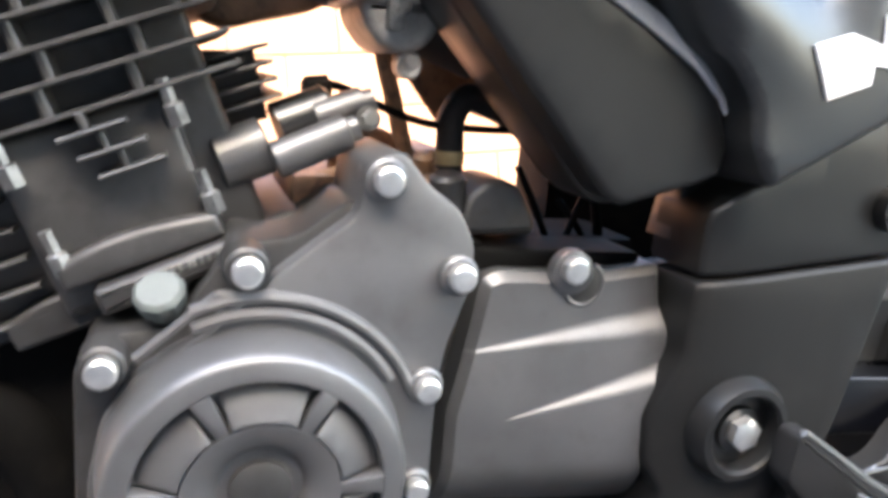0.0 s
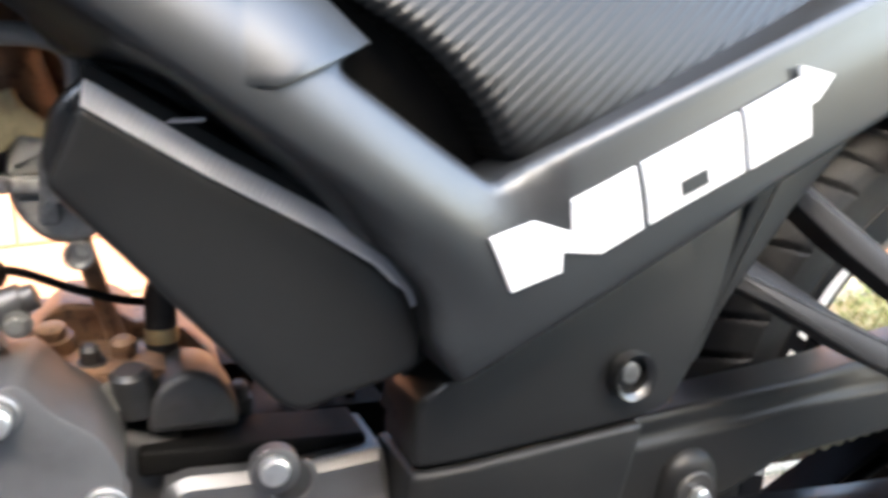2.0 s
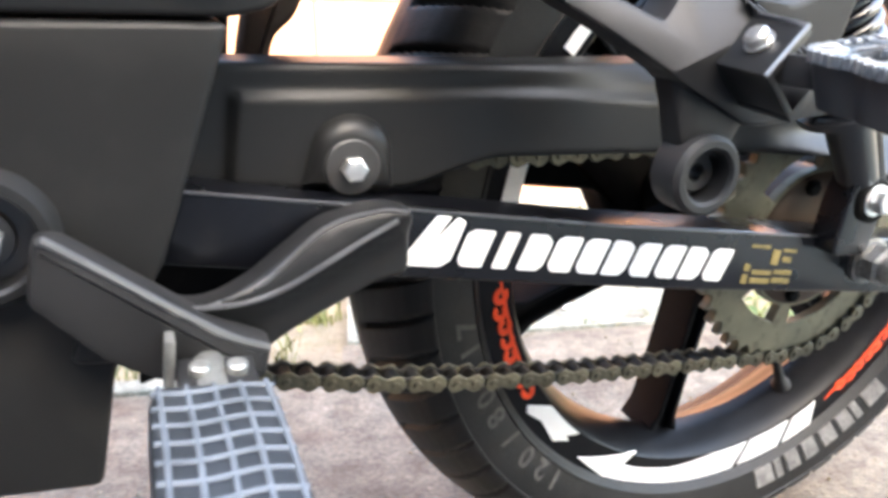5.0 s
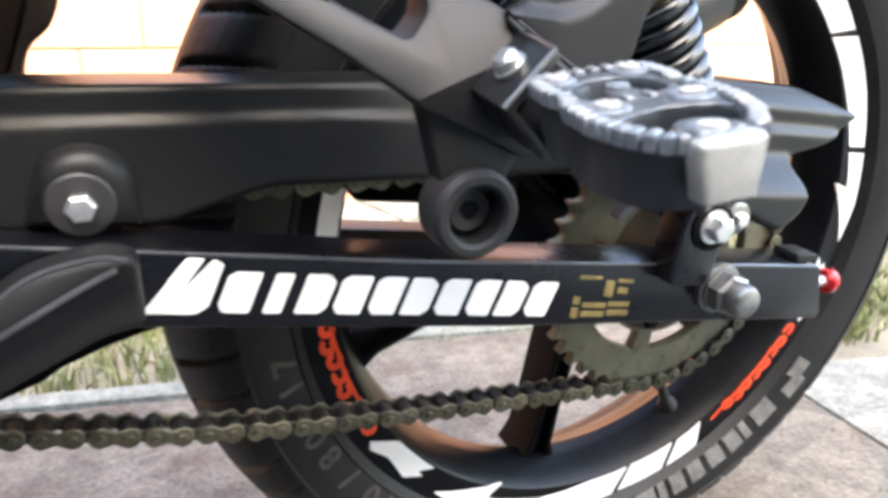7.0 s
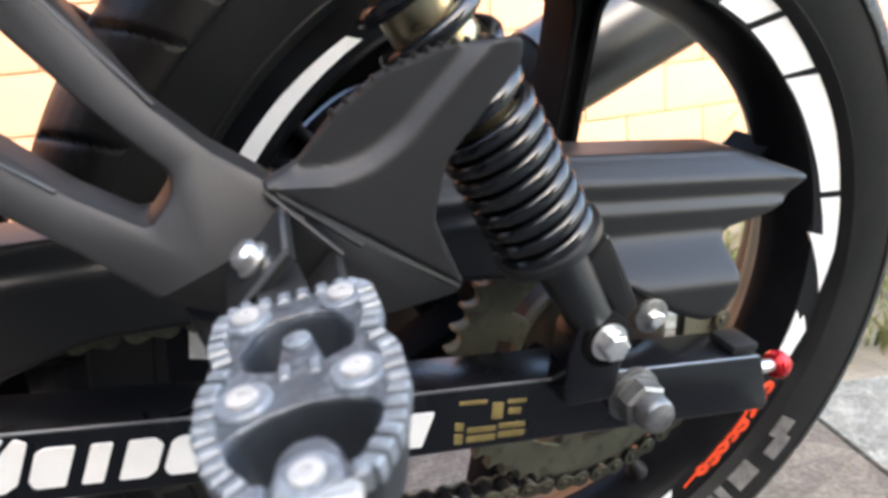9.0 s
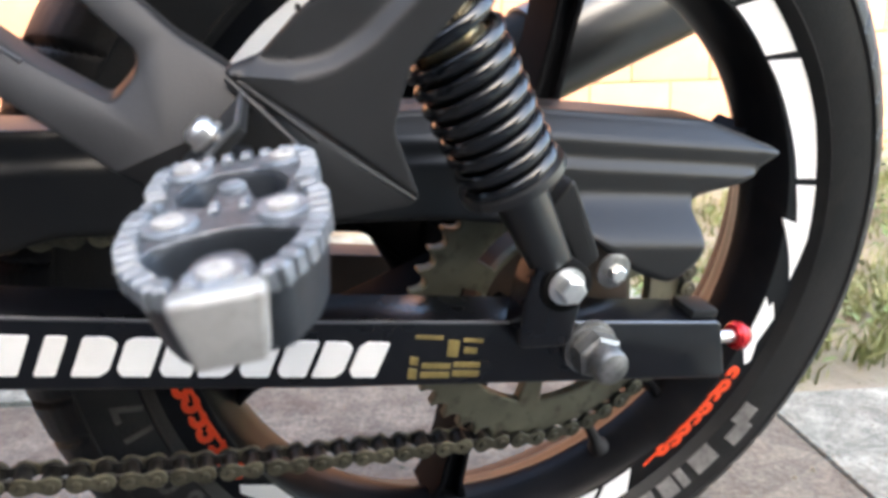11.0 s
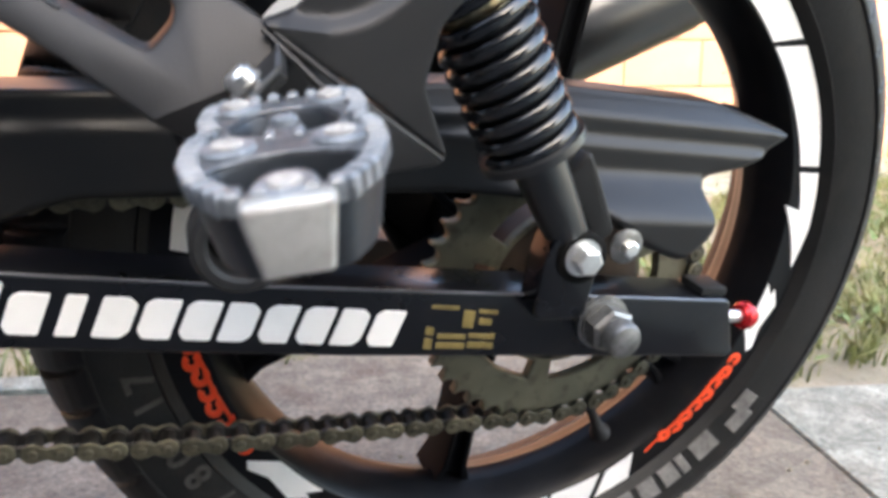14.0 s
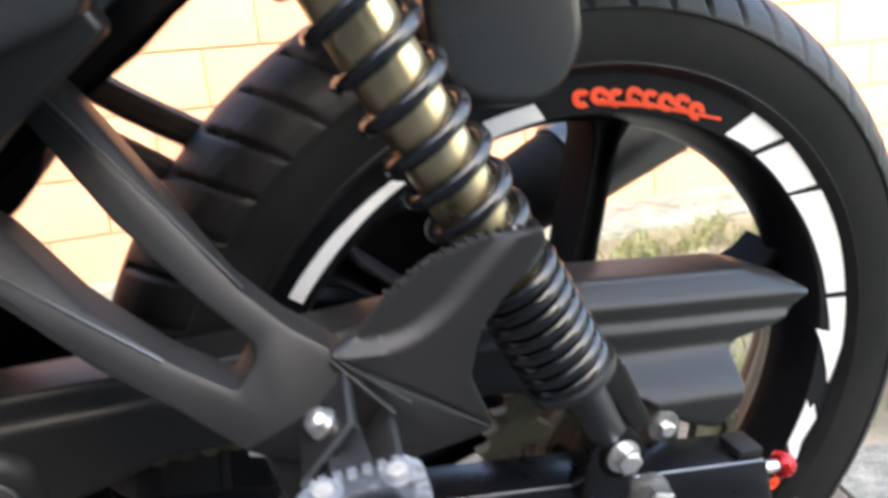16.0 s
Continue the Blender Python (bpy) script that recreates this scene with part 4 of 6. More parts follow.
def footrest_hanger():
    outer = [(-0.352, 0.178), (-0.347, 0.166), (-0.3199, 0.1531), (-0.2853, 0.1318), (-0.256, 0.1185), (-0.2375, 0.1085), (-0.2261, 0.1021), (-0.184, 0.0865), (-0.174, 0.087), (-0.13, 0.0955), (-0.127, 0.099), (-0.1646, 0.1208), (-0.1852, 0.1328), (-0.1983, 0.1414), (-0.2135, 0.1487), (-0.2314, 0.1618), (-0.2583, 0.193), (-0.2932, 0.2312), (-0.3252, 0.2596), (-0.3351, 0.2544), (-0.3033, 0.213), (-0.2754, 0.1822), (-0.2477, 0.1577), (-0.2261, 0.1418), (-0.2262, 0.1355), (-0.2335, 0.1258), (-0.256, 0.1345), (-0.274, 0.1445), (-0.2876, 0.152), (-0.3165, 0.1745), (-0.33, 0.181)]
    bm = plate(rounded(outer, 0.003, 3), 0, 0.020, 0.0026, 2, warp=hanger_face, cuts=[((-0.2278, 0.1085), (-0.284, 0.539)), ((-0.2271, 0.1592), (0.681, 0.735)), ((-0.2335, 0.1225), (0.426, 0.905)), ((-0.2314, 0.155), (-0.695, 0.719)), ((-0.2314, 0.183), (0.719, 0.695)), ((-0.2314, 0.1262), (0.719, 0.695))])
    hang = part("footrest_hanger", bm, BRACKET, bike, "dark grey cast passenger footrest hanger", 24)
    # pale tubes added as the highlight along each strut's ridge
    for start, way, length in (((-0.2290, 0.1612), (-0.735, 0.681), 0.135), ((-0.2600, 0.1350), (-0.905, 0.426), 0.085)):
        line = [(start[0] + way[0] * length * k / 9, start[1] + way[1] * length * k / 9) for k in range(10)]
        part("worn_glint_ridge", tube([(x, hanger_face(x, z) + 0.0003, z) for x, z in line], 0.0009, 6, smooth=0), EDGE, hang, "pale line added for the highlight on the strut's ridge")
    neck = [(-0.2300, 0.112), (-0.2200, 0.085), (-0.2140, 0.071), (-0.1890, 0.071), (-0.1850, 0.083), (-0.1780, 0.098)]
    part("bush_neck", plate(rounded(neck, 0.003, 3), 0.004, 0.017, 0.003, 2, slices=0.02, warp=lambda x, z: hanger_y(x)), BRACKET, hang)
    heel = [(-0.200, 0.1405), (-0.187, 0.146), (-0.175, 0.162), (-0.160, 0.175), (-0.138, 0.184), (-0.113, 0.1885), (-0.1125, 0.180), (-0.137, 0.147), (-0.1405, 0.125), (-0.127, 0.0985), (-0.165, 0.1215)]
    bow = [(-0.21, 0.142), (-0.194, 0.142), (-0.179, 0.142), (-0.171, 0.1435), (-0.164, 0.1465), (-0.157, 0.1515), (-0.151, 0.157), (-0.140, 0.170), (-0.131, 0.181), (-0.10, 0.212)]

    def crease(x, z):
        near = 1.0
        for (xa, za), (xb, zb) in zip(bow, bow[1:]):
            d = Vector((xb - xa, zb - za)).normalized()
            t = max(0.0, min(math.hypot(xb - xa, zb - za), (x - xa) * d.x + (z - za) * d.y))
            off = (x - xa - d.x * t, z - za - d.y * t)
            r = math.hypot(*off) * (1 if d.x * off[1] - d.y * off[0] > 0 else -1)
            near = r if abs(r) < abs(near) else near
        return -0.1335 - 0.006 * max(0.0, min(1.0, (0.0026 - near) / 0.0052))

    part("heel_guard", plate(rounded(heel, 0.003, 2), 0, 0.004, 0.0012, 2, slices=0.0019, warp=crease), BRACKET, hang, "thin dark grey heel guard plate with a curved fold", 40)
    for i in range(13):
        t = i / 12
        x, z = -0.176 + 0.055 * t, 0.1622 + 0.0245 * t - 0.006 * (2 * t - 1) ** 2 + 0.006
        part("edge_notch", box((x - 0.0007, -0.1335, z - 0.0010), (x + 0.0007, -0.130, z + 0.0010), 0.0003), BRACKET, hang)
    bm = ring_of([(0.0115, -0.130), (0.012, -0.1435), (0.0135, -0.145), (0.0165, -0.145), (0.0185, -0.1425), (0.0185, -0.127), (0.0115, -0.127)], -0.2015, 0.0635, 40)
    ring_of([(0.0036, -0.134), (0.0044, -0.136), (0.0085, -0.1365), (0.0098, -0.134), (0.0125, -0.130), (0.0125, -0.127), (0.0036, -0.127)], -0.2015, 0.0635, 32, bm)
    part("rubber_bush", bm, RUBBER, hang, "black rubber bush with an open middle")
    passenger_peg()
    return hang


def slab_between(corners, thick, edge=0.001):
    """A thin flat plate on four corners, thickened away from the side that they turn to."""
    a, b, c, d = (Vector(p) for p in corners)
    n = (b - a).cross(d - a).normalized() * thick
    bm = bmesh.new()
    top, low = [bm.verts.new(p) for p in (a, b, c, d)], [bm.verts.new(p + n) for p in (a, b, c, d)]
    bm.faces.new(top), bm.faces.new(low)
    for k in range(4):
        bm.faces.new((top[k], top[(k + 1) % 4], low[(k + 1) % 4], low[k]))
    bmesh.ops.bevel(bm, geom=bm.edges[:], offset=edge, segments=2, affect="EDGES", profile=0.6)
    return bm


def passenger_peg():
    """A clevis that stands out from the hanger, with its pivot bolt, and the folding peg on it."""
    cheek = [Vector(p) for p in ((-0.2110, -0.131, 0.1125), (-0.1925, -0.128, 0.1350), (-0.1975, -0.1710, 0.1310), (-0.2150, -0.1735, 0.1105))]
    peg = part("passenger_footpeg", slab_between(cheek, 0.004), GUARD, bike, "folding passenger footpeg with a dusty studded rubber pad")
    away = Vector((0.017, 0.0, -0.0145))
    part("rear_cheek", slab_between([p + away for p in cheek], 0.004), BRACKET, peg)
    part("clevis_floor", slab_between((cheek[0], cheek[3], cheek[3] + away, cheek[0] + away), 0.003), GUARD, peg)
    for p, q in ((cheek[0], cheek[1]), (cheek[2], cheek[3]), (cheek[1], cheek[2])):
        part("pocket_edge", tube((p, q), 0.0010, 8, smooth=0), EDGE, peg, "bright edge line of the clevis")
    for p, q in (((-0.1985, -0.1375, 0.1380), (-0.1765, -0.152, 0.1205)), ((-0.1950, -0.1385, 0.1375), (-0.1690, -0.148, 0.1215))):
        part("pocket_edge", tube((p, q), 0.0011, 8, smooth=0), BRACKET, peg)
    out = Vector((-0.77, 0.0, 0.64))
    mid = Vector((-0.2045, -0.1560, 0.1225))
    part("pivot_bolt", turned([(0, 0.0062), (0.0012, 0.0062), (0.0013, 0.0052), (0.0045, 0.0050), (0.006, 0.0036), (0.0062, 0.001)], mid, mid + out, 20), ZINC, peg, "domed zinc pivot bolt")
    part("tongue", box((-0.2065, -0.192, 0.1080), (-0.1905, -0.150, 0.1200), 0.003), BRACKET, peg)
    return peg_pad(peg)


def peg_pad(peg):
    """The pad is laid out in its own plane (across, along) and then set level on the peg; its top is at 0, depth counts downwards."""
    across = Vector((0.957, -0.142, 0.245)).normalized()
    along = Vector((-0.110, -0.992, -0.055))
    along = (along - across * along.dot(across)).normalized()
    up = along.cross(across).normalized()
    at = Vector((-0.1997, -0.1963, 0.1270))
    m = Matrix(((across.x, -up.x, along.x, at.x), (across.y, -up.y, along.y, at.y), (across.z, -up.z, along.z, at.z), (0, 0, 0, 1)))
    half = [(0.0, -0.0065), (0.016, -0.006), (0.0215, -0.001), (0.0225, 0.010), (0.0205, 0.017), (0.0240, 0.025), (0.0240, 0.037), (0.0205, 0.048), (0.0130, 0.0575), (0.0, 0.0580)]
    half = [(x * 0.93, y * 1.13) for x, y in half]
    outline = half[1:-1] + [(-x, y) for x, y in reversed(half[1:-1])]
    slots = [
        [(-0.0060, 0.0215), (-0.0120, 0.0190), (-0.0128, 0.0130), (-0.0095, 0.0062), (-0.0040, 0.0038), (0.0040, 0.0038), (0.0095, 0.0062), (0.0128, 0.0130), (0.0120, 0.0190), (0.0060, 0.0215), (0.0048, 0.0140), (0.0022, 0.0108), (-0.0022, 0.0108), (-0.0048, 0.0140)],
        [(-0.0145, 0.0390), (-0.0080, 0.0362), (0.0, 0.0350), (0.0080, 0.0362), (0.0145, 0.0390), (0.0165, 0.0450), (0.0130, 0.0510), (0.0078, 0.0525), (0.0062, 0.0465), (0.0030, 0.0435), (-0.0030, 0.0435), (-0.0062, 0.0465), (-0.0078, 0.0525), (-0.0130, 0.0510), (-0.0165, 0.0450)],
    ]

    slots = [[(x, y * 1.13) for x, y in slot] for slot in slots]

    def set_down(bm, taper=0.0, deep=0.02):
        for v in bm.verts:
            k = 1 - taper * max(0.0, v.co.y) / deep
            v.co.x, v.co.z = v.co.x * k, 0.024 + (v.co.z - 0.024) * k
        bm.transform(m)
        return bm

    pad = part("pad", set_down(plate(rounded(outline, 0.003, 2), 0.0022, 0.021, 0.002, 2, holes=[rounded(s, 0.0015, 2) for s in slots]), 0.14), PAD, peg, "blue-grey studded footpeg rubber with two openings")
    part("worn_top", set_down(plate(rounded(inset(outline, 0.0008), 0.003, 2), 0.0014, 0.0026, 0.0004, 1, holes=[rounded(inset(s, -0.0008), 0.0015, 2) for s in slots])), PEG, pad, "whitish worn top of the rubber, with sky sheen in its colour")
    k = len(outline)
    for i in range(k):
        a, b = Vector(outline[i]), Vector(outline[(i + 1) % k])
        n = max(1, round((b - a).length / 0.0046))
        d = (b - a).normalized()
        q = Vector((-d.y, d.x))
        if q.dot(Vector((0, 0.024)) - (a + b) / 2) < 0:
            q = -q
        for j in range(n):
            c = a + (b - a) * ((j + 0.5) / n)
            poly = [tuple(c + d * (s * 0.0015) + q * t) for s, t in ((-1, -0.0004), (1, -0.0004), (1, 0.0044), (-1, 0.0044))]
            part("edge_rib", set_down(plate(poly, -0.0004, 0.0042, 0.0007, 1)), SCUFF, pad, "whitened rib along the pad's edge")
    for x, y in ((-0.0122, 0.0), (0.0122, 0.0), (-0.0124, 0.0335), (0.0124, 0.0335), (0.0, 0.0610)):
        boss = part("stud", set_down(turned([(0, 0.0066), (0.0014, 0.0064), (0.0020, 0.0056)], (x, 0.0022, y), (x, -1, y), 20)), SCUFF, pad, "round raised stud")
        part("rosette", set_down(turned([(0, 0.0036), (0.0010, 0.0034), (0.0012, 0.0012), (0.0007, 0.0010)], (x, 0.0004, y), (x, -1, y), 14)), ROSETTE, boss)
    part("stud", set_down(turned([(0, 0.0038), (0.0022, 0.0034), (0.0028, 0.0024)], (0, 0.0026, 0.0158), (0, -1, 0.0158), 16)), SCUFF, pad, "small middle stud")
    for x in (-0.0034, 0.0034):
        part("edge_rib", set_down(plate([(x - 0.0012, 0.0245), (x + 0.0012, 0.0245), (x + 0.0012, 0.0300), (x - 0.0012, 0.0300)], 0.0002, 0.003, 0.0006, 1)), SCUFF, pad)
    bm = plate(rounded([(-0.0100, 0.0630), (0.0100, 0.0630), (0.0094, 0.0700), (-0.0094, 0.0700)], 0.002), 0.0006, 0.0155, 0.0022)
    for v in bm.verts:
        v.co.x *= 1 - 0.26 * max(0.0, v.co.y) / 0.0155
    part("end_cap", set_down(bm), CARB, pad, "bare dull metal end of the footpeg")
    return pad


def frame_covers():
    up = [(-0.5185, 0.124), (-0.507, 0.132), (-0.354, 0.212), (-0.343, 0.214), (-0.3735, 0.131), (-0.385, 0.110), (-0.401, 0.1045), (-0.5195, 0.0925)]
    cover = part("frame_cover", plate(rounded(up, 0.004, 2), -0.089, -0.05, 0.003, 3, slices=0.02, warp=lambda x, z: 0.10 * max(0, z - 0.15) + 0.4 * max(0.0, -0.509 - x)), PANEL, bike, "dark grey upper frame side cover", 40)
    lowp = [(-0.521, 0.0905), (-0.402, 0.1025), (-0.424, 0.005), (-0.432, -0.012), (-0.443, -0.045), (-0.448, -0.10), (-0.530, -0.10), (-0.5275, -0.055), (-0.5215, -0.020), (-0.531, -0.004), (-0.5335, 0.020), (-0.527, 0.040), (-0.5215, 0.052)]
    part("lower_frame_cover", plate(rounded(lowp, 0.004, 2), -0.091, -0.045, 0.003, 3, slices=0.02, warp=lambda x, z: 0.4 * max(0.0, -0.509 - x)), LOWER, bike, "black plastic lower frame side cover round the pivot", 40)
    bm = ring_of([(0.0085, -0.0925), (0.0105, -0.095), (0.0115, -0.0955), (0.0119, -0.0935), (0.0119, -0.08), (0.0085, -0.08)], -0.4135, 0.128, 28)
    part("bolt_socket", bm, PLASTIC, cover)
    bolt(cover, -0.4145, -0.0885, 0.129, 0.0055, 0.003, WORN, hexed=False)
    # pivot with its two rings
    bm = ring_of([(0.0185, -0.0915), (0.0195, -0.0985), (0.021, -0.100), (0.0245, -0.0995), (0.0275, -0.094), (0.0285, -0.086), (0.0185, -0.086)], -0.488, 0.0165, 48)
    piv = part("pivot_ring", bm, GUARD, bike, "dark grey ring round the swingarm pivot bolt")
    part("pivot_cup", turned([(0, 0.0195), (0.001, 0.0195), (0.0012, 0.0125), (0.004, 0.0118), (0.0045, 0.002)], (-0.488, -0.090, 0.0165), (-0.488, -1, 0.0165), 32), PLASTIC, piv)
    bolt(piv, -0.488, -0.0945, 0.0165, 0.0086, 0.005, ZINC, label="zinc swingarm pivot bolt")
    # grey frame rail behind the covers
    rail = [(-0.379, 0.126), (-0.369, 0.128), (-0.358, 0.152), (-0.312, 0.212), (-0.27, 0.255), (-0.30, 0.29), (-0.342, 0.225), (-0.372, 0.148)]
    part("frame_rail", plate(rounded(rail, 0.004, 2), -0.086, -0.06, 0.004, 3), PANEL, bike, "grey frame rail beside the side cover", 40)
    part("inner_panel", plate([(-0.52, 0.105), (-0.40, 0.11), (-0.33, 0.20), (-0.265, 0.27), (-0.27, 0.33), (-0.50, 0.22)], -0.060, -0.04, 0.002), PLASTIC, cover)
    post = [(-0.384, 0.05), (-0.3835, 0.083), (-0.3815, 0.1005), (-0.3815, 0.13), (-0.378, 0.19), (-0.335, 0.22), (-0.343, 0.15), (-0.3500, 0.121), (-0.3514, 0.111), (-0.3545, 0.1025), (-0.364, 0.0925), (-0.3665, 0.083), (-0.366, 0.05)]
    part("frame_post", plate(rounded(post, 0.004, 3), 0.02, 0.036, 0.005, 3), PIPE, bike, "brown frame upright with a flared gusset")
    part("inner_mount", plate(rounded([(-0.43, -0.165), (-0.3704, -0.1375), (-0.36, -0.1285), (-0.334, -0.1155), (-0.3109, -0.1065), (-0.29, -0.100), (-0.28, -0.03), (-0.43, 0.0)], 0.004), 0.107, 0.118, 0.002), DARK, bike, "black bracket below the far side of the swingarm")
    part("frame_tube", tube([(-0.53, 0.13, -0.05), (-0.50, 0.13, 0.06), (-0.47, 0.12, 0.17), (-0.46, 0.1, 0.3)], 0.014, 14), DARK, bike)
    part("rear_frame_tube", tube([(-0.55, 0.0, 0.21), (-0.40, 0.02, 0.25), (-0.22, 0.03, 0.335), (0.05, 0.04, 0.40)], 0.013, 12), DARK, bike)
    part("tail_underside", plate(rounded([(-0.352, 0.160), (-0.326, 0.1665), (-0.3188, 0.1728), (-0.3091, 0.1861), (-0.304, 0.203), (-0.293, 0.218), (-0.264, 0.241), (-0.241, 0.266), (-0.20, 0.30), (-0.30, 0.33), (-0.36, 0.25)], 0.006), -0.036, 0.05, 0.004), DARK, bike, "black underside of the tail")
    part("side_stay", tube([(-0.335, 0.10, 0.235), (-0.283, 0.07, 0.2065), (-0.216, 0.05, 0.176)], 0.0095, 10), PIPE, bike, "brown-black stay under the tail")
    part("side_stay", tube([(-0.34, 0.08, 0.205), (-0.2828, 0.06, 0.1800), (-0.240, 0.05, 0.157)], 0.0075, 10), PIPE, bike, "brown-black stay under the tail")


def side_panels():
    poly = [(-0.668, 0.275), (-0.651, 0.2560), (-0.6296, 0.2540), (-0.618, 0.2505), (-0.6058, 0.2418), (-0.5832, 0.2232), (-0.5561, 0.2000), (-0.537, 0.1865), (-0.5255, 0.173), (-0.5235, 0.156), (-0.511, 0.1375), (-0.446, 0.172), (-0.36, 0.2185), (-0.279, 0.257), (-0.259, 0.298), (-0.266, 0.331), (-0.309, 0.310), (-0.405, 0.265), (-0.475, 0.2315), (-0.4985, 0.2180), (-0.561, 0.2575), (-0.546, 0.2695), (-0.580, 0.300), (-0.66, 0.335)]

    def ease(v):
        v = max(0.0, min(1.0, v))
        return v * v * (3 - 2 * v)

    def swell(x, z):
        side = 0.10 * (z - 0.202 - (x + 0.44) * 0.47) ** 2 / 0.04 + 0.06 * max(0, x + 0.38)
        s = min(0.03, (x + 0.561) * 0.53 + (z - 0.2575) * 0.85)
        front = 12.8 * (s + 0.031) ** 2 if s > -0.031 else min(0.05, (14.0 + 240.0 * ease((-0.535 - x) / 0.05)) * (s + 0.031) ** 2)
        w = ease((-0.468 - x) / 0.055) * ease((z - 0.150) / 0.06)
        return w * front + (1 - w) * side

    cuts = [((-0.561 + 0.53 * d, 0.2575 + 0.85 * d), (0.53, 0.85)) for d in [-0.125 + 0.004 * i for i in range(16)] + [-0.060 + 0.002 * i for i in range(22)] + [-0.014 + 0.004 * i for i in range(12)]]
    cuts += [((-0.535 + 0.005 * i, 0), (1, 0)) for i in range(16)]
    cuts += [((0, 0.14 + 0.006 * i), (0, 1)) for i in range(14)]
    cuts += [((-0.44, 0.16 + 0.007 * i), (-0.47, 1)) for i in range(13)]
    panel = part("side_panel", plate(rounded(poly, 0.005, 3), -0.113, -0.05, 0.0050, 3, cuts=cuts, warp=swell), SATIN, bike, "satin dark grey tank shroud and side panel with a white decal", 50)
    brow = [(-0.672, 0.275), (-0.6414, 0.2557), (-0.6182, 0.2552), (-0.605, 0.2470), (-0.5838, 0.2485), (-0.5457, 0.2680), (-0.580, 0.300), (-0.66, 0.335)]
    part("upper_shroud", plate(brow, -0.1130, -0.09, 0.0012, 2, slices=0.006, warp=lambda x, z: swell(x, z) + 0.0012 - 0.0060 * ease((x + 0.606) / 0.04)), SATIN, panel, "proud upper end of the shroud", 50)
    shapes = [
        [(-0.504, 0.198), (-0.484, 0.2045), (-0.468, 0.2005), (-0.469, 0.2130), (-0.440, 0.2270), (-0.434, 0.2020), (-0.454, 0.1915), (-0.472, 0.1925), (-0.472, 0.1845), (-0.494, 0.1770)],
        [(-0.437, 0.2285), (-0.389, 0.2515), (-0.383, 0.2265), (-0.431, 0.2035)],
        [(-0.386, 0.2530), (-0.353, 0.2690), (-0.354, 0.2740), (-0.333, 0.2715), (-0.342, 0.2600), (-0.347, 0.2570), (-0.344, 0.2435), (-0.380, 0.2275)],
    ]
    for s in shapes:
        part("decal_block", plate(s, -0.0016, 0.0008, 0.0003, 1, slices=0.012, warp=lambda x, z: -0.1131 + swell(x, z)), WHITE, panel, "white slanted decal shape on the side panel")
    part("decal_slot", plate([(-0.4175, 0.2215), (-0.4045, 0.2275), (-0.403, 0.2215), (-0.416, 0.2155)], -0.0021, 0.0004, 0.0001, 1, warp=lambda x, z: -0.1131 + swell(x, z)), SATIN, panel)


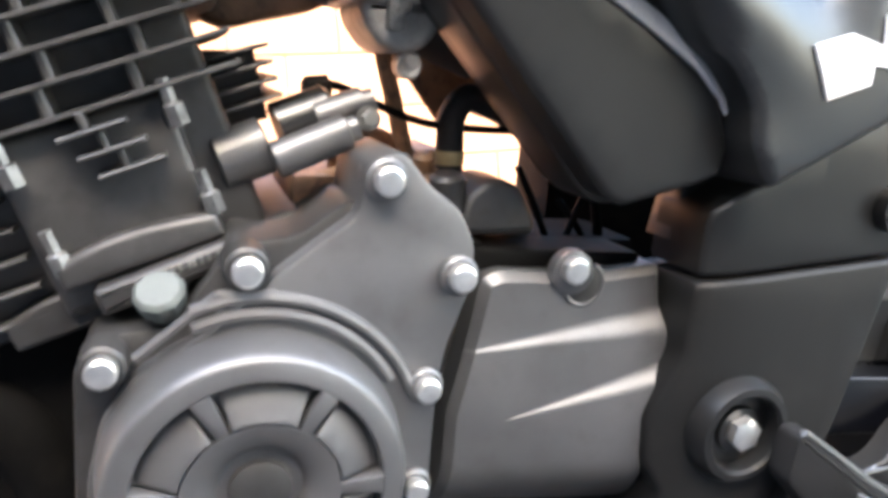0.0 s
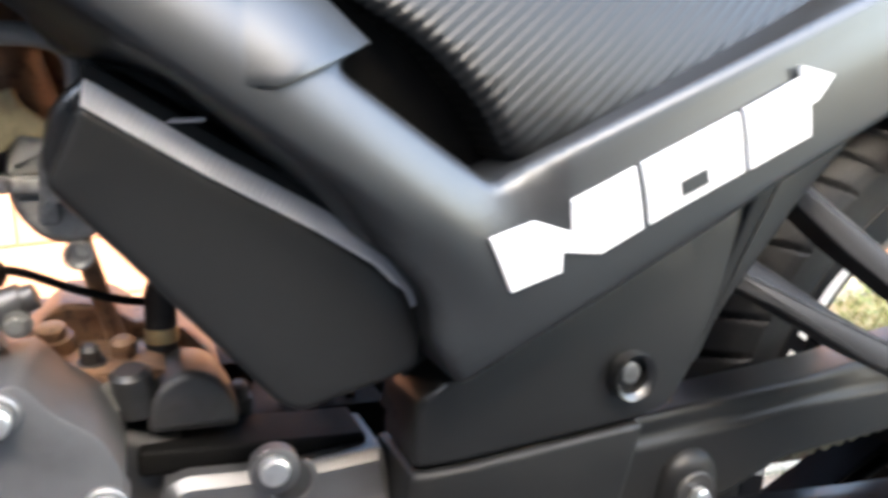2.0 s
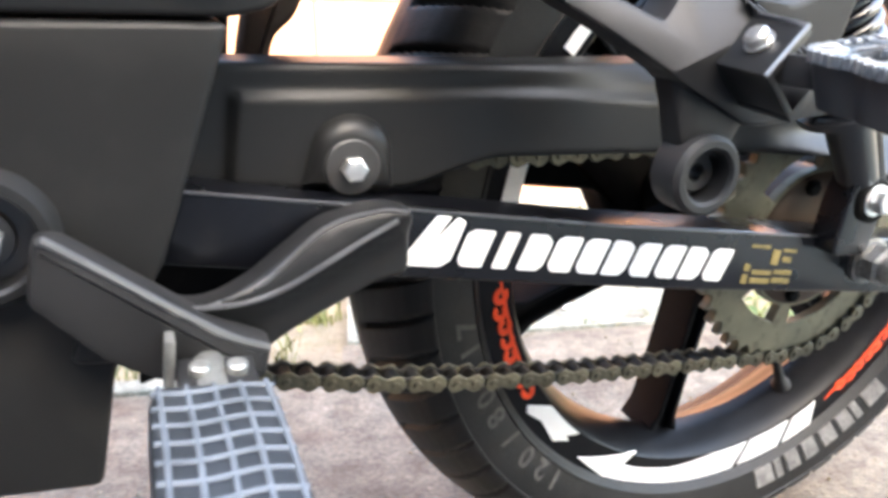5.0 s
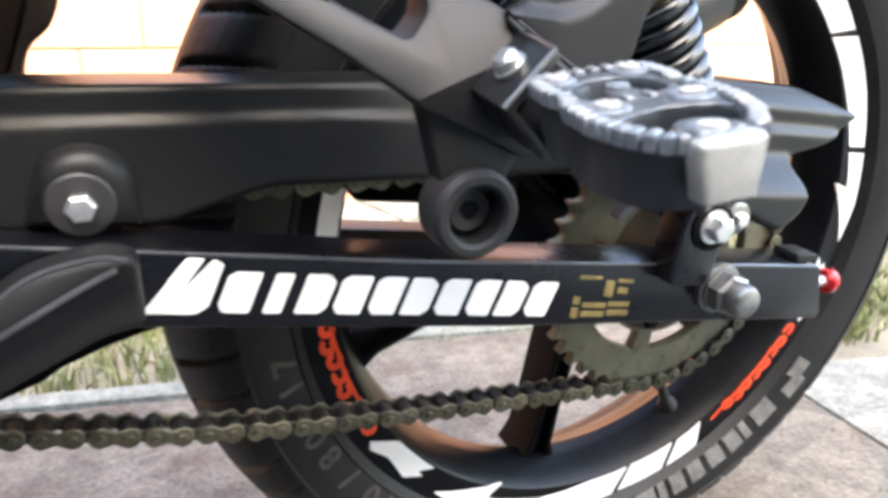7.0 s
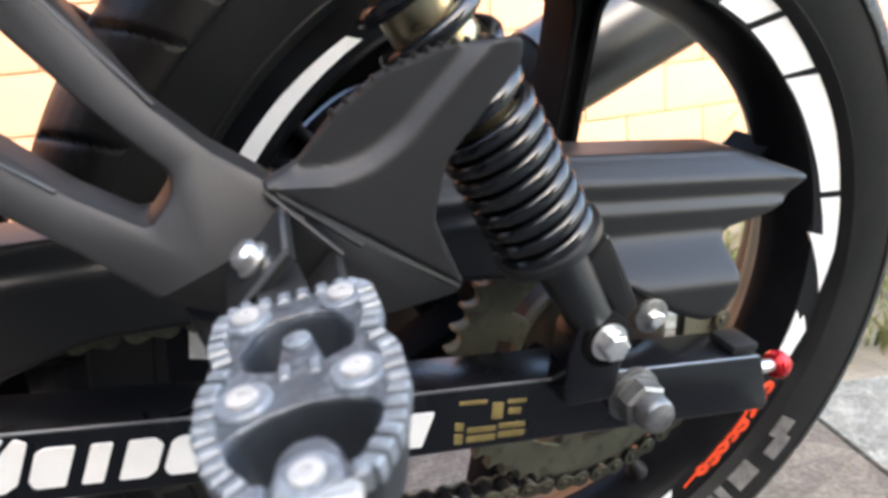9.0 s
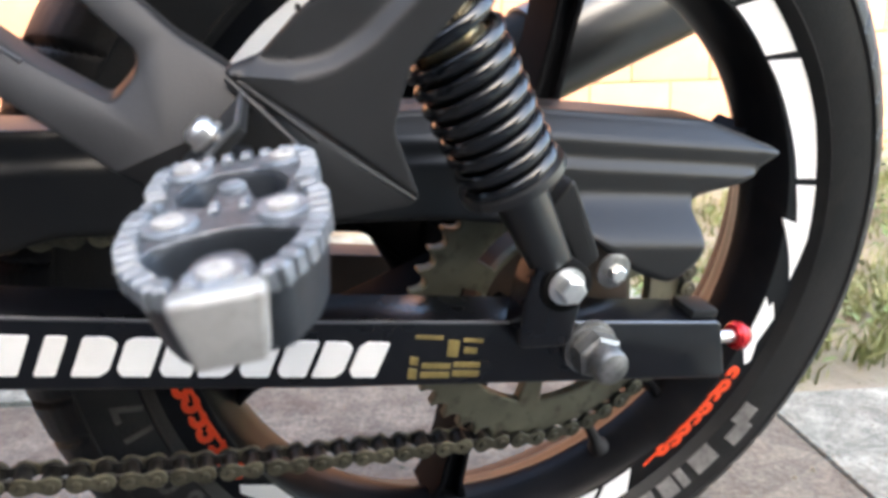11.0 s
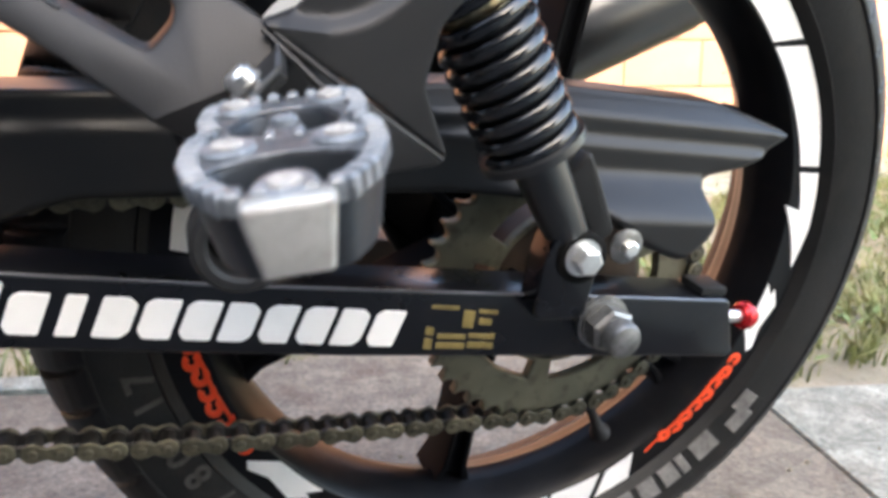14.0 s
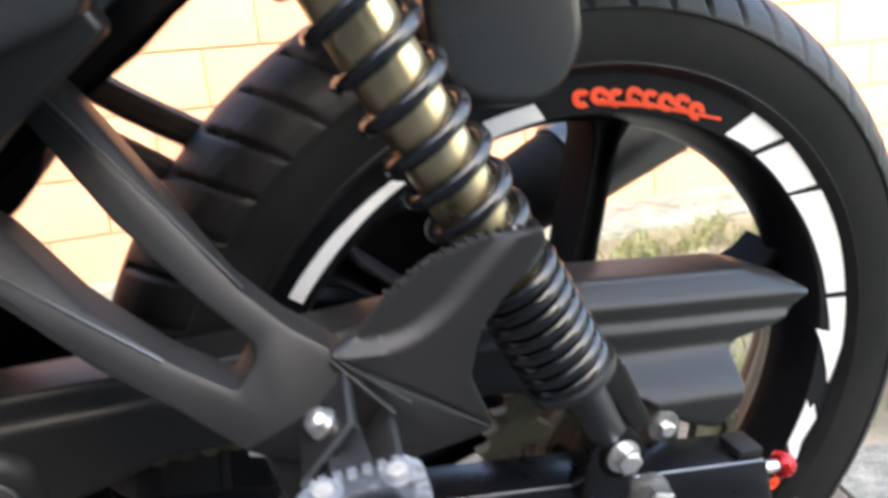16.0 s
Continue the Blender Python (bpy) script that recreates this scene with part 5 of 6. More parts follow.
def tank_parts():
    tank = part("tank", box((-0.85, -0.075, 0.285), (-0.45, 0.16, 0.47), 0.05), SATIN, bike, "satin dark grey fuel tank")
    # black plates paint the darkness of the groove and the recess
    part("groove", plate(rounded([(-0.646, 0.262), (-0.63, 0.262), (-0.53, 0.19), (-0.500, 0.157), (-0.516, 0.146), (-0.575, 0.146), (-0.642, 0.205)], 0.01), -0.058, -0.02, 0.003), PLASTIC, tank)
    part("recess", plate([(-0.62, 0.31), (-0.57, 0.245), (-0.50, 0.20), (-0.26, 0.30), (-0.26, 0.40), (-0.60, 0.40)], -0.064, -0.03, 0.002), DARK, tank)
    poly = [(-0.575, 0.300), (-0.548, 0.283), (-0.524, 0.271), (-0.502, 0.250), (-0.484, 0.2215), (-0.416, 0.252), (-0.31, 0.302), (-0.24, 0.335), (-0.22, 0.45), (-0.45, 0.47), (-0.62, 0.42), (-0.62, 0.34)]
    part("tank_side", plate(rounded(poly, 0.012, 4), -0.094, -0.03, 0.008, 4, slices=0.012, warp=lambda x, z: 0.28 * max(0, z - 0.24) + 2.2 * max(0, z - 0.25) ** 2), WEAVE, tank, "dark woven-pattern upper tank side", 60)
    part("seat", box((-0.45, -0.07, 0.33), (0.10, 0.16, 0.43), 0.03), PLASTIC, tank)
    base = [(-0.654, 0.240), (-0.637, 0.2550), (-0.528, 0.1985), (-0.508, 0.177), (-0.506, 0.160), (-0.512, 0.142), (-0.524, 0.1325), (-0.567, 0.1235), (-0.577, 0.1275), (-0.658, 0.2160)]
    brow = [Vector(p) for p in ((-0.6425, 0.2440), (-0.6395, 0.2424), (-0.6045, 0.2227), (-0.5640, 0.2022), (-0.5400, 0.1883), (-0.5265, 0.1758), (-0.5228, 0.1670))]
    outs = [Vector((0.1, 1.0)), Vector((0.40, 0.92)), Vector((0.46, 0.887)), Vector((0.47, 0.883)), Vector((0.58, 0.81)), Vector((0.80, 0.60)), Vector((0.97, 0.22))]
    rim = [tuple(p - n * 0.0033) for p, n in zip(brow, outs)]
    box_cover = [(-0.6440, 0.2390), *rim[1:], (-0.5210, 0.1560), (-0.5225, 0.1420), (-0.533, 0.1372), (-0.5697, 0.1266), (-0.5780, 0.1305), (-0.6545, 0.2135)]
    air = part("airbox_cover", plate(rounded(box_cover, 0.003, 3), -0.092, -0.03, 0.0040, 3, slices=0.012, warp=lambda x, z: 0.02 * (-0.58 - x)), PANEL, bike, "dark grey airbox cover with a ribbed upper edge", 60)
    part("airbox_body", plate(rounded(base, 0.008, 3), -0.074, -0.040, 0.006, 4), PLASTIC, air, "black airbox body behind its cover")

    def along(t):
        """Place and outward direction at t (0 to 1) along the cover's upper edge."""
        k = min(len(brow) - 2, int(t * (len(brow) - 1)))
        f = t * (len(brow) - 1) - k
        return brow[k].lerp(brow[k + 1], f), outs[k].lerp(outs[k + 1], f).normalized()

    def strip_of(profile, n=48, t0=0.0, t1=1.0):
        bm = bmesh.new()
        rows = []
        for i in range(n + 1):
            t = t0 + (t1 - t0) * i / n
            p, d = along(t)
            fade = min(1.0, (1 - t) / 0.25 + 0.12)
            rows.append([bm.verts.new((p.x + d.x * o * fade, y + 0.02 * (-0.58 - p.x), p.y + d.y * o * fade)) for o, y in profile])
        for r0, r1 in zip(rows, rows[1:]):
            for j in range(len(profile) - 1):
                bm.faces.new((r0[j], r0[j + 1], r1[j + 1], r1[j]))
        bmesh.ops.recalc_face_normals(bm, faces=bm.faces[:])
        return bm

    part("flank", strip_of([(0.0038, -0.078), (0.0040, -0.0885), (0.0043, -0.0884), (0.0090, -0.0868), (0.0100, -0.085), (0.0103, -0.06)]), PANEL, air)
    # chamfer and ribs carry their highlight as a pale colour
    part("ribbed_edge", strip_of([(-0.0046, -0.088), (-0.0044, -0.0922), (-0.0040, -0.0925), (0.0038, -0.0892), (0.0042, -0.0888), (0.0043, -0.075)]), BAND, air, "ribbed chamfer along the cover's upper edge, its sky highlight painted pale", 50)
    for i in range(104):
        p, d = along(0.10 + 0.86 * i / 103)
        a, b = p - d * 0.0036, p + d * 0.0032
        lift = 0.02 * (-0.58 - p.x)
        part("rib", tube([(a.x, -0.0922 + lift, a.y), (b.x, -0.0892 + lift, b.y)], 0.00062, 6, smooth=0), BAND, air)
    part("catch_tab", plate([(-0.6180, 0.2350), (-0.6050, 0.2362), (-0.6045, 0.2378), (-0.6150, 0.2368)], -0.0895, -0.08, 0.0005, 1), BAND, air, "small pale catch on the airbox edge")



def engine():
    crank = (-0.7185, 0.0165)
    body = [(-0.782, -0.12), (-0.505, -0.12), (-0.505, 0.065), (-0.54, 0.084), (-0.60, 0.096), (-0.655, 0.112), (-0.70, 0.116), (-0.74, 0.095), (-0.782, 0.075)]
    eng = part("engine", plate(rounded(body, 0.01), -0.045, 0.16, 0.006), CASE, bike, "dark grey cast single-cylinder engine")
    left = [(-0.779, -0.09), (-0.7795, 0.018), (-0.7745, 0.041), (-0.7625, 0.060), (-0.7435, 0.0700), (-0.7285, 0.0855), (-0.7190, 0.0900), (-0.7138, 0.0966), (-0.6815, 0.1215), (-0.6800, 0.142), (-0.665, 0.1465), (-0.654, 0.133), (-0.640, 0.1235), (-0.6325, 0.109), (-0.6325, 0.091), (-0.6415, 0.066), (-0.6445, 0.046), (-0.6455, -0.09)]
    part("clutch_cover", plate(rounded(left, 0.005, 3), -0.086, -0.03, 0.0024, 2), ENGINE, eng, "satin grey engine side cover", 32)
    wall = [(-0.787, -0.09), (-0.784, 0.058), (-0.7785, 0.0715), (-0.766, 0.0735), (-0.7475, 0.0755), (-0.7345, 0.0975), (-0.7275, 0.1105), (-0.7155, 0.1085), (-0.703, 0.1110), (-0.684, 0.1250), (-0.66, 0.12), (-0.66, -0.09)]
    part("crankcase_wall", plate(rounded(wall, 0.004, 3), -0.0765, -0.03, 0.003, 2), CASE, eng, "dark cast crankcase edge behind the cover")
    for x, z, r in ((-0.672, 0.135, 0.0075), (-0.723, 0.1005, 0.0075), (-0.7725, 0.0645, 0.0075), (-0.6505, 0.049, 0.007), (-0.6395, 0.0965, 0.0075), (-0.6525, 0.003, 0.007)):
        part("bolt_boss", turned([(0, r * 1.2), (0.014, r * 1.12), (0.015, r * 0.95)], (x, -0.074, z), (x, -1, z), 24), CASE if x < -0.7 else ENGINE, eng)
        bolt(eng, x, -0.0888, z, r * 0.76, 0.005, ZINC, hexed=False)
    # round generator cover
    cx, cz = crank
    cx, cz = cx + 0.0005, cz + 0.0015
    prof = [(0.006, -0.10), (0.016, -0.1005), (0.0185, -0.1045), (0.0225, -0.1065), (0.0285, -0.1085), (0.0295, -0.1085), (0.0298, -0.1005), (0.0458, -0.1005), (0.0461, -0.1075), (0.0468, -0.1082), (0.0535, -0.1078), (0.0552, -0.1066), (0.0566, -0.1030), (0.0592, -0.086), (0.0592, -0.07), (0.006, -0.07)]
    part("generator_cover", ring_of(prof, cx, cz, 96), ENGINE, eng, "round satin grey generator cover", 40)
    part("hub_cap", turned([(0, 0.012), (0.004, 0.0118), (0.0055, 0.009), (0.0056, 0.002)], (cx, -0.099, cz), (cx, -1, cz), 32), CASE, eng)
    windows = ((65, 112), (7, 52), (125, 170), (-50, -6), (183, 228))
    for a0, a1 in windows:
        bm = plate(rounded(arc_poly(cx, cz, 0.0300, 0.0446, a0 + 1, a1 - 1, 12), 0.002, 2), -0.1090, -0.092, 0.0012, 2, slices=0.004, warp=lambda x, z: 0.0065 * max(0.0, (math.hypot(x - cx, z - cz) - 0.0300) / 0.0146))
        part("sloped_pad", bm, ENGINE, eng)
    for a0, a1 in ((52, 65), (112, 125), (170, 183), (-6, 7)):
        part("web", plate(arc_poly(cx, cz, 0.0292, 0.0466, a0 + 1.5, a1 - 1.5, 4), -0.1084, -0.092, 0.0015, 2), ENGINE, eng)
    for r, a0, a1 in ((0.0600, 30, 118), (0.0662, 22, 112)):
        pts = [(-0.7177 + math.cos(radians(a)) * r, -0.0865, 0.0231 + math.sin(radians(a)) * r) for a in range(a0, a1 + 1, 6)]
        part("arc_rib", tube(pts, 0.0026, 8, smooth=2), ENGINE, eng)
    for (xa, za), (xb, zb) in (((-0.762, 0.067), (-0.7335, 0.0905)), ((-0.7475, 0.0665), (-0.724, 0.0885)), ((-0.7335, 0.0905), (-0.712, 0.0905))):
        part("arc_rib", tube([(xa, -0.0862, za), (xb, -0.0862, zb)], 0.0019, 8, smooth=0), ENGINE, eng)
    # sprocket cover, stepped outwards by two slanting folds
    scov = [(-0.6315, -0.10), (-0.6300, 0.022), (-0.6220, 0.062), (-0.618, 0.087), (-0.610, 0.0905), (-0.588, 0.0895), (-0.562, 0.0895), (-0.5245, 0.0930), (-0.5145, 0.042), (-0.5245, 0.022), (-0.5285, 0.002), (-0.519, -0.04), (-0.517, -0.10)]

    def folds(x, z):
        a, wid = z - (0.052 + 0.071 * (x + 0.626)), 0.001 + 0.137 * max(0.0, x + 0.626)
        b, wb = z - (0.0188 + 0.217 * (x + 0.598)), 0.001 + 0.148 * max(0.0, x + 0.598)
        def ramp(v):
            v = max(0.0, min(1.0, v))
            return 1 - v * v * (3 - 2 * v)

        return -0.52 * wid * ramp(a / wid) - 0.52 * wb * ramp(b / wb) + 18.0 * max(0.0, -0.002 - z) ** 2

    lines = [((-0.626, 0.052 + 0.001 * k / 8), (-0.071 - 0.137 * k / 8, 1)) for k in range(9)]
    lines += [((-0.598, 0.0188 + 0.001 * k / 8), (-0.217 - 0.148 * k / 8, 1)) for k in range(9)]
    lines += [((-0.626 + 0.014 * k, 0), (1, 0)) for k in range(9)] + [((0, -0.004 - 0.006 * k), (0, 1)) for k in range(16)]
    part("sprocket_cover", plate(rounded(scov, 0.003, 2), -0.064, -0.02, 0.0042, 1, cuts=lines, warp=folds), ENGINE, eng, "satin grey sprocket cover with slanting folds", 25)
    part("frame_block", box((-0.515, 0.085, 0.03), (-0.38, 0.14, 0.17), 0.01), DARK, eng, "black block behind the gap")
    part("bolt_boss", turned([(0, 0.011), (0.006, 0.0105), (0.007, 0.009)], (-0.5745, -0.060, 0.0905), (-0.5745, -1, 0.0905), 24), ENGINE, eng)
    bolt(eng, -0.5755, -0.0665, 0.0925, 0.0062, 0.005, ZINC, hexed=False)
    # proud dark disc paints the shade inside the bolt's recess
    part("recess_shade_disc", turned([(0, 0.0095), (0.0008, 0.0095), (0.0010, 0.0090)], (-0.5675, -0.0635, 0.0845), (-0.5675, -1, 0.0845), 24), CASE, eng)
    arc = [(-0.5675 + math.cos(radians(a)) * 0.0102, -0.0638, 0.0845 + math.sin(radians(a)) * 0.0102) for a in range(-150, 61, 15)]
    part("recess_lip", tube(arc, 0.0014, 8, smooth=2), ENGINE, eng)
    # step coloured near-black for the shade in the gap
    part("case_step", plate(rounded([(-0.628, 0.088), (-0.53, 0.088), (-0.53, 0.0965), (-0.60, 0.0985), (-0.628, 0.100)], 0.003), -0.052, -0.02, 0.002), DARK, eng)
    part("breather_cover", plate(rounded([(-0.625, 0.103), (-0.622, 0.122), (-0.61, 0.131), (-0.596, 0.128), (-0.586, 0.112), (-0.586, 0.103)], 0.006), -0.045, -0.01, 0.004), CASE, eng)
    # cylinder: leans forward, so its fins rise towards the tail
    tilt = radians(21.5)
    ax, fd = Vector((-math.sin(tilt), math.cos(tilt))), Vector((math.cos(tilt), math.sin(tilt)))
    base = Vector((-0.760, 0.088))

    def cyl(u, v):
        p = base + fd * u + ax * v
        return (p.x, p.y)

    barrel = part("cylinder", plate(rounded([cyl(-0.032, -0.006), cyl(0.033, -0.006), cyl(0.036, 0.066), cyl(-0.032, 0.066)], 0.004), -0.054, 0.10, 0.004, slices=0.012), CYLINDER, eng, "grey finned engine cylinder")
    bow = [cyl(-0.027 + 0.063 * i / 10, 0.0165 + 0.0045 * math.sin(math.pi * (i / 10) ** 0.8)) for i in range(11)]
    part("flange", plate(bow + [cyl(0.036, 0.0065), cyl(-0.027, 0.0065)], -0.0625, 0.10, 0.0035, 3), CYLINDER, barrel, "curved ledge at the cylinder's foot")
    part("flange", plate(rounded([cyl(-0.017, -0.006), cyl(0.044, -0.004), cyl(0.044, 0.0062), cyl(-0.017, 0.0052)], 0.002), -0.068, 0.10, 0.003), CYLINDER, barrel)
    part("flange", plate(rounded([cyl(-0.055, -0.012), cyl(0.040, -0.012), cyl(0.040, 0.004), cyl(-0.040, 0.004), cyl(-0.055, 0.0)], 0.003), -0.050, 0.10, 0.002), CASE, barrel)
    for i in range(13):
        u = -0.002 + i * 0.0028 + (0.001 if i % 4 == 3 else 0)
        part("cast_mark", plate([cyl(u, 0.0008), cyl(u + 0.0013, 0.0008), cyl(u + 0.0017, 0.0035), cyl(u + 0.0004, 0.0035)], -0.0687, -0.067, 0.0002, 1), ALLOY, barrel, "raised cast mark")
    for i in range(3):
        v = 0.0425 + 0.0083 * i
        u0 = 0.002 - 0.004 * i
        part("short_fin", plate([cyl(u0, v), cyl(u0 + 0.025, v), cyl(u0 + 0.025, v + 0.0018), cyl(u0, v + 0.0018)], -0.066, -0.05, 0.0007, 1), CYLINDER, barrel)
        part("fin_post", plate([cyl(u0 + 0.009, v), cyl(u0 + 0.012, v), cyl(u0 + 0.012, v + 0.0083), cyl(u0 + 0.009, v + 0.0083)], -0.063, -0.05, 0.0007, 1), CYLINDER, barrel)
    part("core", plate([cyl(-0.095, -0.01), cyl(0.053, -0.01), cyl(0.053, 0.22), cyl(-0.095, 0.22)], -0.040, 0.09, 0.004), CASE, barrel)
    for i in range(13):
        v = 0.0675 + i * 0.0121
        ext = 0.065 if i < 4 else 0.060 if i < 9 else 0.052
        outline = [cyl(-0.115, v - 0.0010), cyl(ext, v - 0.0010), cyl(ext, v + 0.0010), cyl(-0.115, v + 0.0010)]
        part("fin", plate(outline, -0.062, 0.10, 0.0008, 2), CYLINDER, barrel)
        for k in range(4):
            u = -0.072 + k * 0.033 + 0.006 * (i % 2)
            p = [cyl(u - 0.002, v), cyl(u + 0.002, v), cyl(u + 0.002, v + 0.0121), cyl(u - 0.002, v + 0.0121)]
            part("fin_post", plate(p, -0.058, -0.03, 0.001, 1), CYLINDER, barrel)
    for i in range(6):
        v = -0.002 + i * 0.0115
        part("front_fin", plate([cyl(-0.110, v), cyl(-0.036, v), cyl(-0.036, v + 0.0019), cyl(-0.110, v + 0.0019)], -0.050, 0.09, 0.0006, 1), CYLINDER, barrel)
    part("side_block", plate([(-0.740, 0.178), (-0.716, 0.180), (-0.709, 0.150), (-0.735, 0.142)], -0.012, 0.08, 0.002), CYLINDER, barrel)
    for i in range(4):
        x0, x1, z = -0.742 + 0.003 * i, -0.7115 + 0.0022 * i, 0.1815 - 0.0068 * i
        fin_line = [(x0, z - 0.0105), (x1, z), (x1, z + 0.0018), (x0, z - 0.0087)]
        part("rear_fin", plate(fin_line, -0.030, 0.09, 0.0006, 1), CYLINDER, barrel)
    for u, v in ((0.0355, 0.052), (-0.026, 0.049), (0.0355, 0.016), (-0.024, 0.013)):
        x, z = cyl(u, v)
        xx, zz = cyl(u, v + 0.02)
        part("stud_nut", turned([(0, 0.0042), (0.008, 0.0042), (0.009, 0.0026), (0.018, 0.0026)], (x, -0.058, z), (xx, -0.059, zz), 6), WORN, barrel)
    for u, v, r in ((0.057, 0.114, 0.0115), (-0.065, 0.17, 0.008)):
        x, z = cyl(u, v)
        part("cap_nut", turned([(0, r), (0.006, r), (0.010, r * 0.8), (0.012, r * 0.3)], (x, -0.062, z), (x, -1, z), 24), ZINC, barrel, "pale domed cap nut")
    # filler cap
    part("oil_cap", turned([(0, 0.007), (0.006, 0.007), (0.0065, 0.0095), (0.013, 0.0098), (0.015, 0.008)], (-0.7515, -0.068, 0.079), (-0.7545, -0.078, 0.092), 10), CAP, eng, "greenish grey oil filler cap")
    # starter motor with its two ends
    st = part("starter_motor", turned([(0, 0.0110), (0.001, 0.0124), (0.021, 0.0124), (0.022, 0.0105)], (-0.7320, -0.034, 0.1325), (-0.6640, -0.030, 0.1595), 28), ENGINE, eng, "dark grey starter motor")
    part("motor_body", turned([(0, 0.0120), (0.024, 0.0120), (0.026, 0.010)], (-0.706, -0.022, 0.1465), (-0.657, -0.018, 0.1665), 28), PLASTIC, st)
    part("motor_end", turned([(0, 0.0075), (0.022, 0.0075), (0.0222, 0.0055), (0.027, 0.0055)], (-0.690, -0.028, 0.1525), (-0.660, -0.028, 0.1640), 20), ENGINE, st)
    part("solenoid", turned([(0, 0.0070), (0.001, 0.0078), (0.033, 0.0078), (0.034, 0.0055), (0.038, 0.0055)], (-0.7100, -0.047, 0.1355), (-0.6735, -0.046, 0.1520), 24), ENGINE, st)
    bolt(st, -0.670, -0.044, 0.1545, 0.004, 0.003, ALLOY)
    # top gear lever housing, hoses and the parts in the gap behind
    part("gap_block", box((-0.70, -0.03, 0.105), (-0.615, 0.06, 0.128), 0.006), GRIME_BOUNCE, eng, "grimy crankcase top")
    # near-black block added to keep the gap under the airbox dark
    part("gap_filler_block", box((-0.603, -0.01, 0.075), (-0.505, 0.05, 0.094), 0.006), DARK, eng, "black block added to fill the dark gap under the airbox")
    part("clamp", turned([(0, 0.007), (0.012, 0.007)], (-0.640, -0.03, 0.115), (-0.630, -0.05, 0.128), 12), ALLOY, eng)
    part("clamp", turned([(0, 0.009), (0.018, 0.0085), (0.02, 0.006)], (-0.628, -0.035, 0.112), (-0.632, -0.04, 0.14), 14), CASE, eng)
    part("cable", tube([(-0.657, 0.01, 0.200), (-0.647, 0.01, 0.166), (-0.636, 0.01, 0.130)], 0.0046, 8), GRIME_BOUNCE, eng, "black cable")
    part("breather_hose", tube([(-0.616, 0.0, 0.112), (-0.617, 0.0, 0.140), (-0.617, 0.0, 0.155), (-0.610, 0.001, 0.1645), (-0.598, 0.003, 0.1625), (-0.586, 0.004, 0.1582), (-0.574, 0.006, 0.152), (-0.555, 0.004, 0.147)], 0.0072, 14), RUBBER, eng, "black rubber breather hose")
    part("hose_clip", turned([(0, 0.0076), (0.007, 0.0076)], (-0.6165, 0, 0.131), (-0.6168, 0, 0.138), 16), BRASS, eng)
    part("throttle_rod", tube([(-0.690, 0.0, 0.1655), (-0.676, 0.0, 0.1665), (-0.650, 0.0, 0.1565), (-0.629, 0.0, 0.151), (-0.600, 0.0, 0.1495), (-0.570, 0.004, 0.1500)], 0.0021, 8), DARK, eng, "thin dark link rod")
    part("rod_end", turned([(0, 0.003), (0.002, 0.0055), (0.012, 0.0060), (0.014, 0.003)], (-0.693, 0.0, 0.1645), (-0.66, 0.0, 0.1675), 14), DARK, eng)
    part("drain_tube", tube([(-0.5285, 0.0, 0.150), (-0.5290, 0.0, 0.122), (-0.5240, 0.0, 0.095), (-0.522, 0.0, 0.07)], 0.0030, 8), DARK, eng, "thin black drain tube")
    for line in ([(-0.5775, 0.0, 0.131), (-0.5669, 0.0, 0.1125), (-0.5524, 0.0, 0.0849)], [(-0.529, 0.0, 0.136), (-0.5332, 0.0, 0.1235), (-0.5446, 0.0, 0.0919)], [(-0.546, 0.01, 0.112), (-0.5392, 0.0, 0.1003), (-0.5275, 0.0, 0.0844)]):
        part("cable", tube(line, 0.0021, 8), DARK, eng, "dark cable in the gap under the airbox")
    # second near-black filler, at the front of that gap
    part("gap_filler_box", box((-0.612, 0.03, 0.088), (-0.569, 0.06, 0.107), 0.004), DARK, eng, "black box added to fill the dark gap")
    # plate added only to fill the dark area behind the carburettor
    part("heat_shield", plate([(-0.665, 0.200), (-0.647, 0.190), (-0.630, 0.169), (-0.615, 0.151), (-0.610, 0.159), (-0.601, 0.166), (-0.560, 0.148), (-0.556, 0.185), (-0.624, 0.220), (-0.665, 0.225)], 0.028, 0.034, 0.002), GRIME_BOUNCE, eng, "brown plate added to fill the dark area behind the carburettor")
    part("casing_top", plate(rounded([(-0.684, 0.122), (-0.676, 0.130), (-0.661, 0.146), (-0.648, 0.146), (-0.637, 0.142), (-0.628, 0.135), (-0.614, 0.137), (-0.602, 0.128), (-0.588, 0.112), (-0.588, 0.09), (-0.684, 0.09)], 0.003), 0.018, 0.07, 0.004), GRIME_BOUNCE, eng, "oily casing behind the gap, orange wall bounce in its brown")
    # oily fittings on the crankcase top, in the gap below the carburettor
    for x, y, z, r, h in ((-0.676, -0.012, 0.128, 0.007, 0.016), (-0.662, 0.004, 0.136, 0.009, 0.014), (-0.645, -0.016, 0.128, 0.006, 0.018), (-0.632, -0.006, 0.126, 0.008, 0.02), (-0.611, -0.02, 0.118, 0.0075, 0.016), (-0.598, 0.002, 0.112, 0.007, 0.02), (-0.582, -0.012, 0.104, 0.006, 0.018)):
        part("fitting", turned([(0, r), (h * 0.55, r), (h * 0.56, r * 0.72), (h * 0.9, r * 0.70), (h, r * 0.4)], (x, y, z - 0.008), (x - 0.1, y - 0.25, z + 1), 12), GRIME_BOUNCE if r > 0.0065 else CASE, eng, "oily fitting on the crankcase, orange wall bounce in its brown")
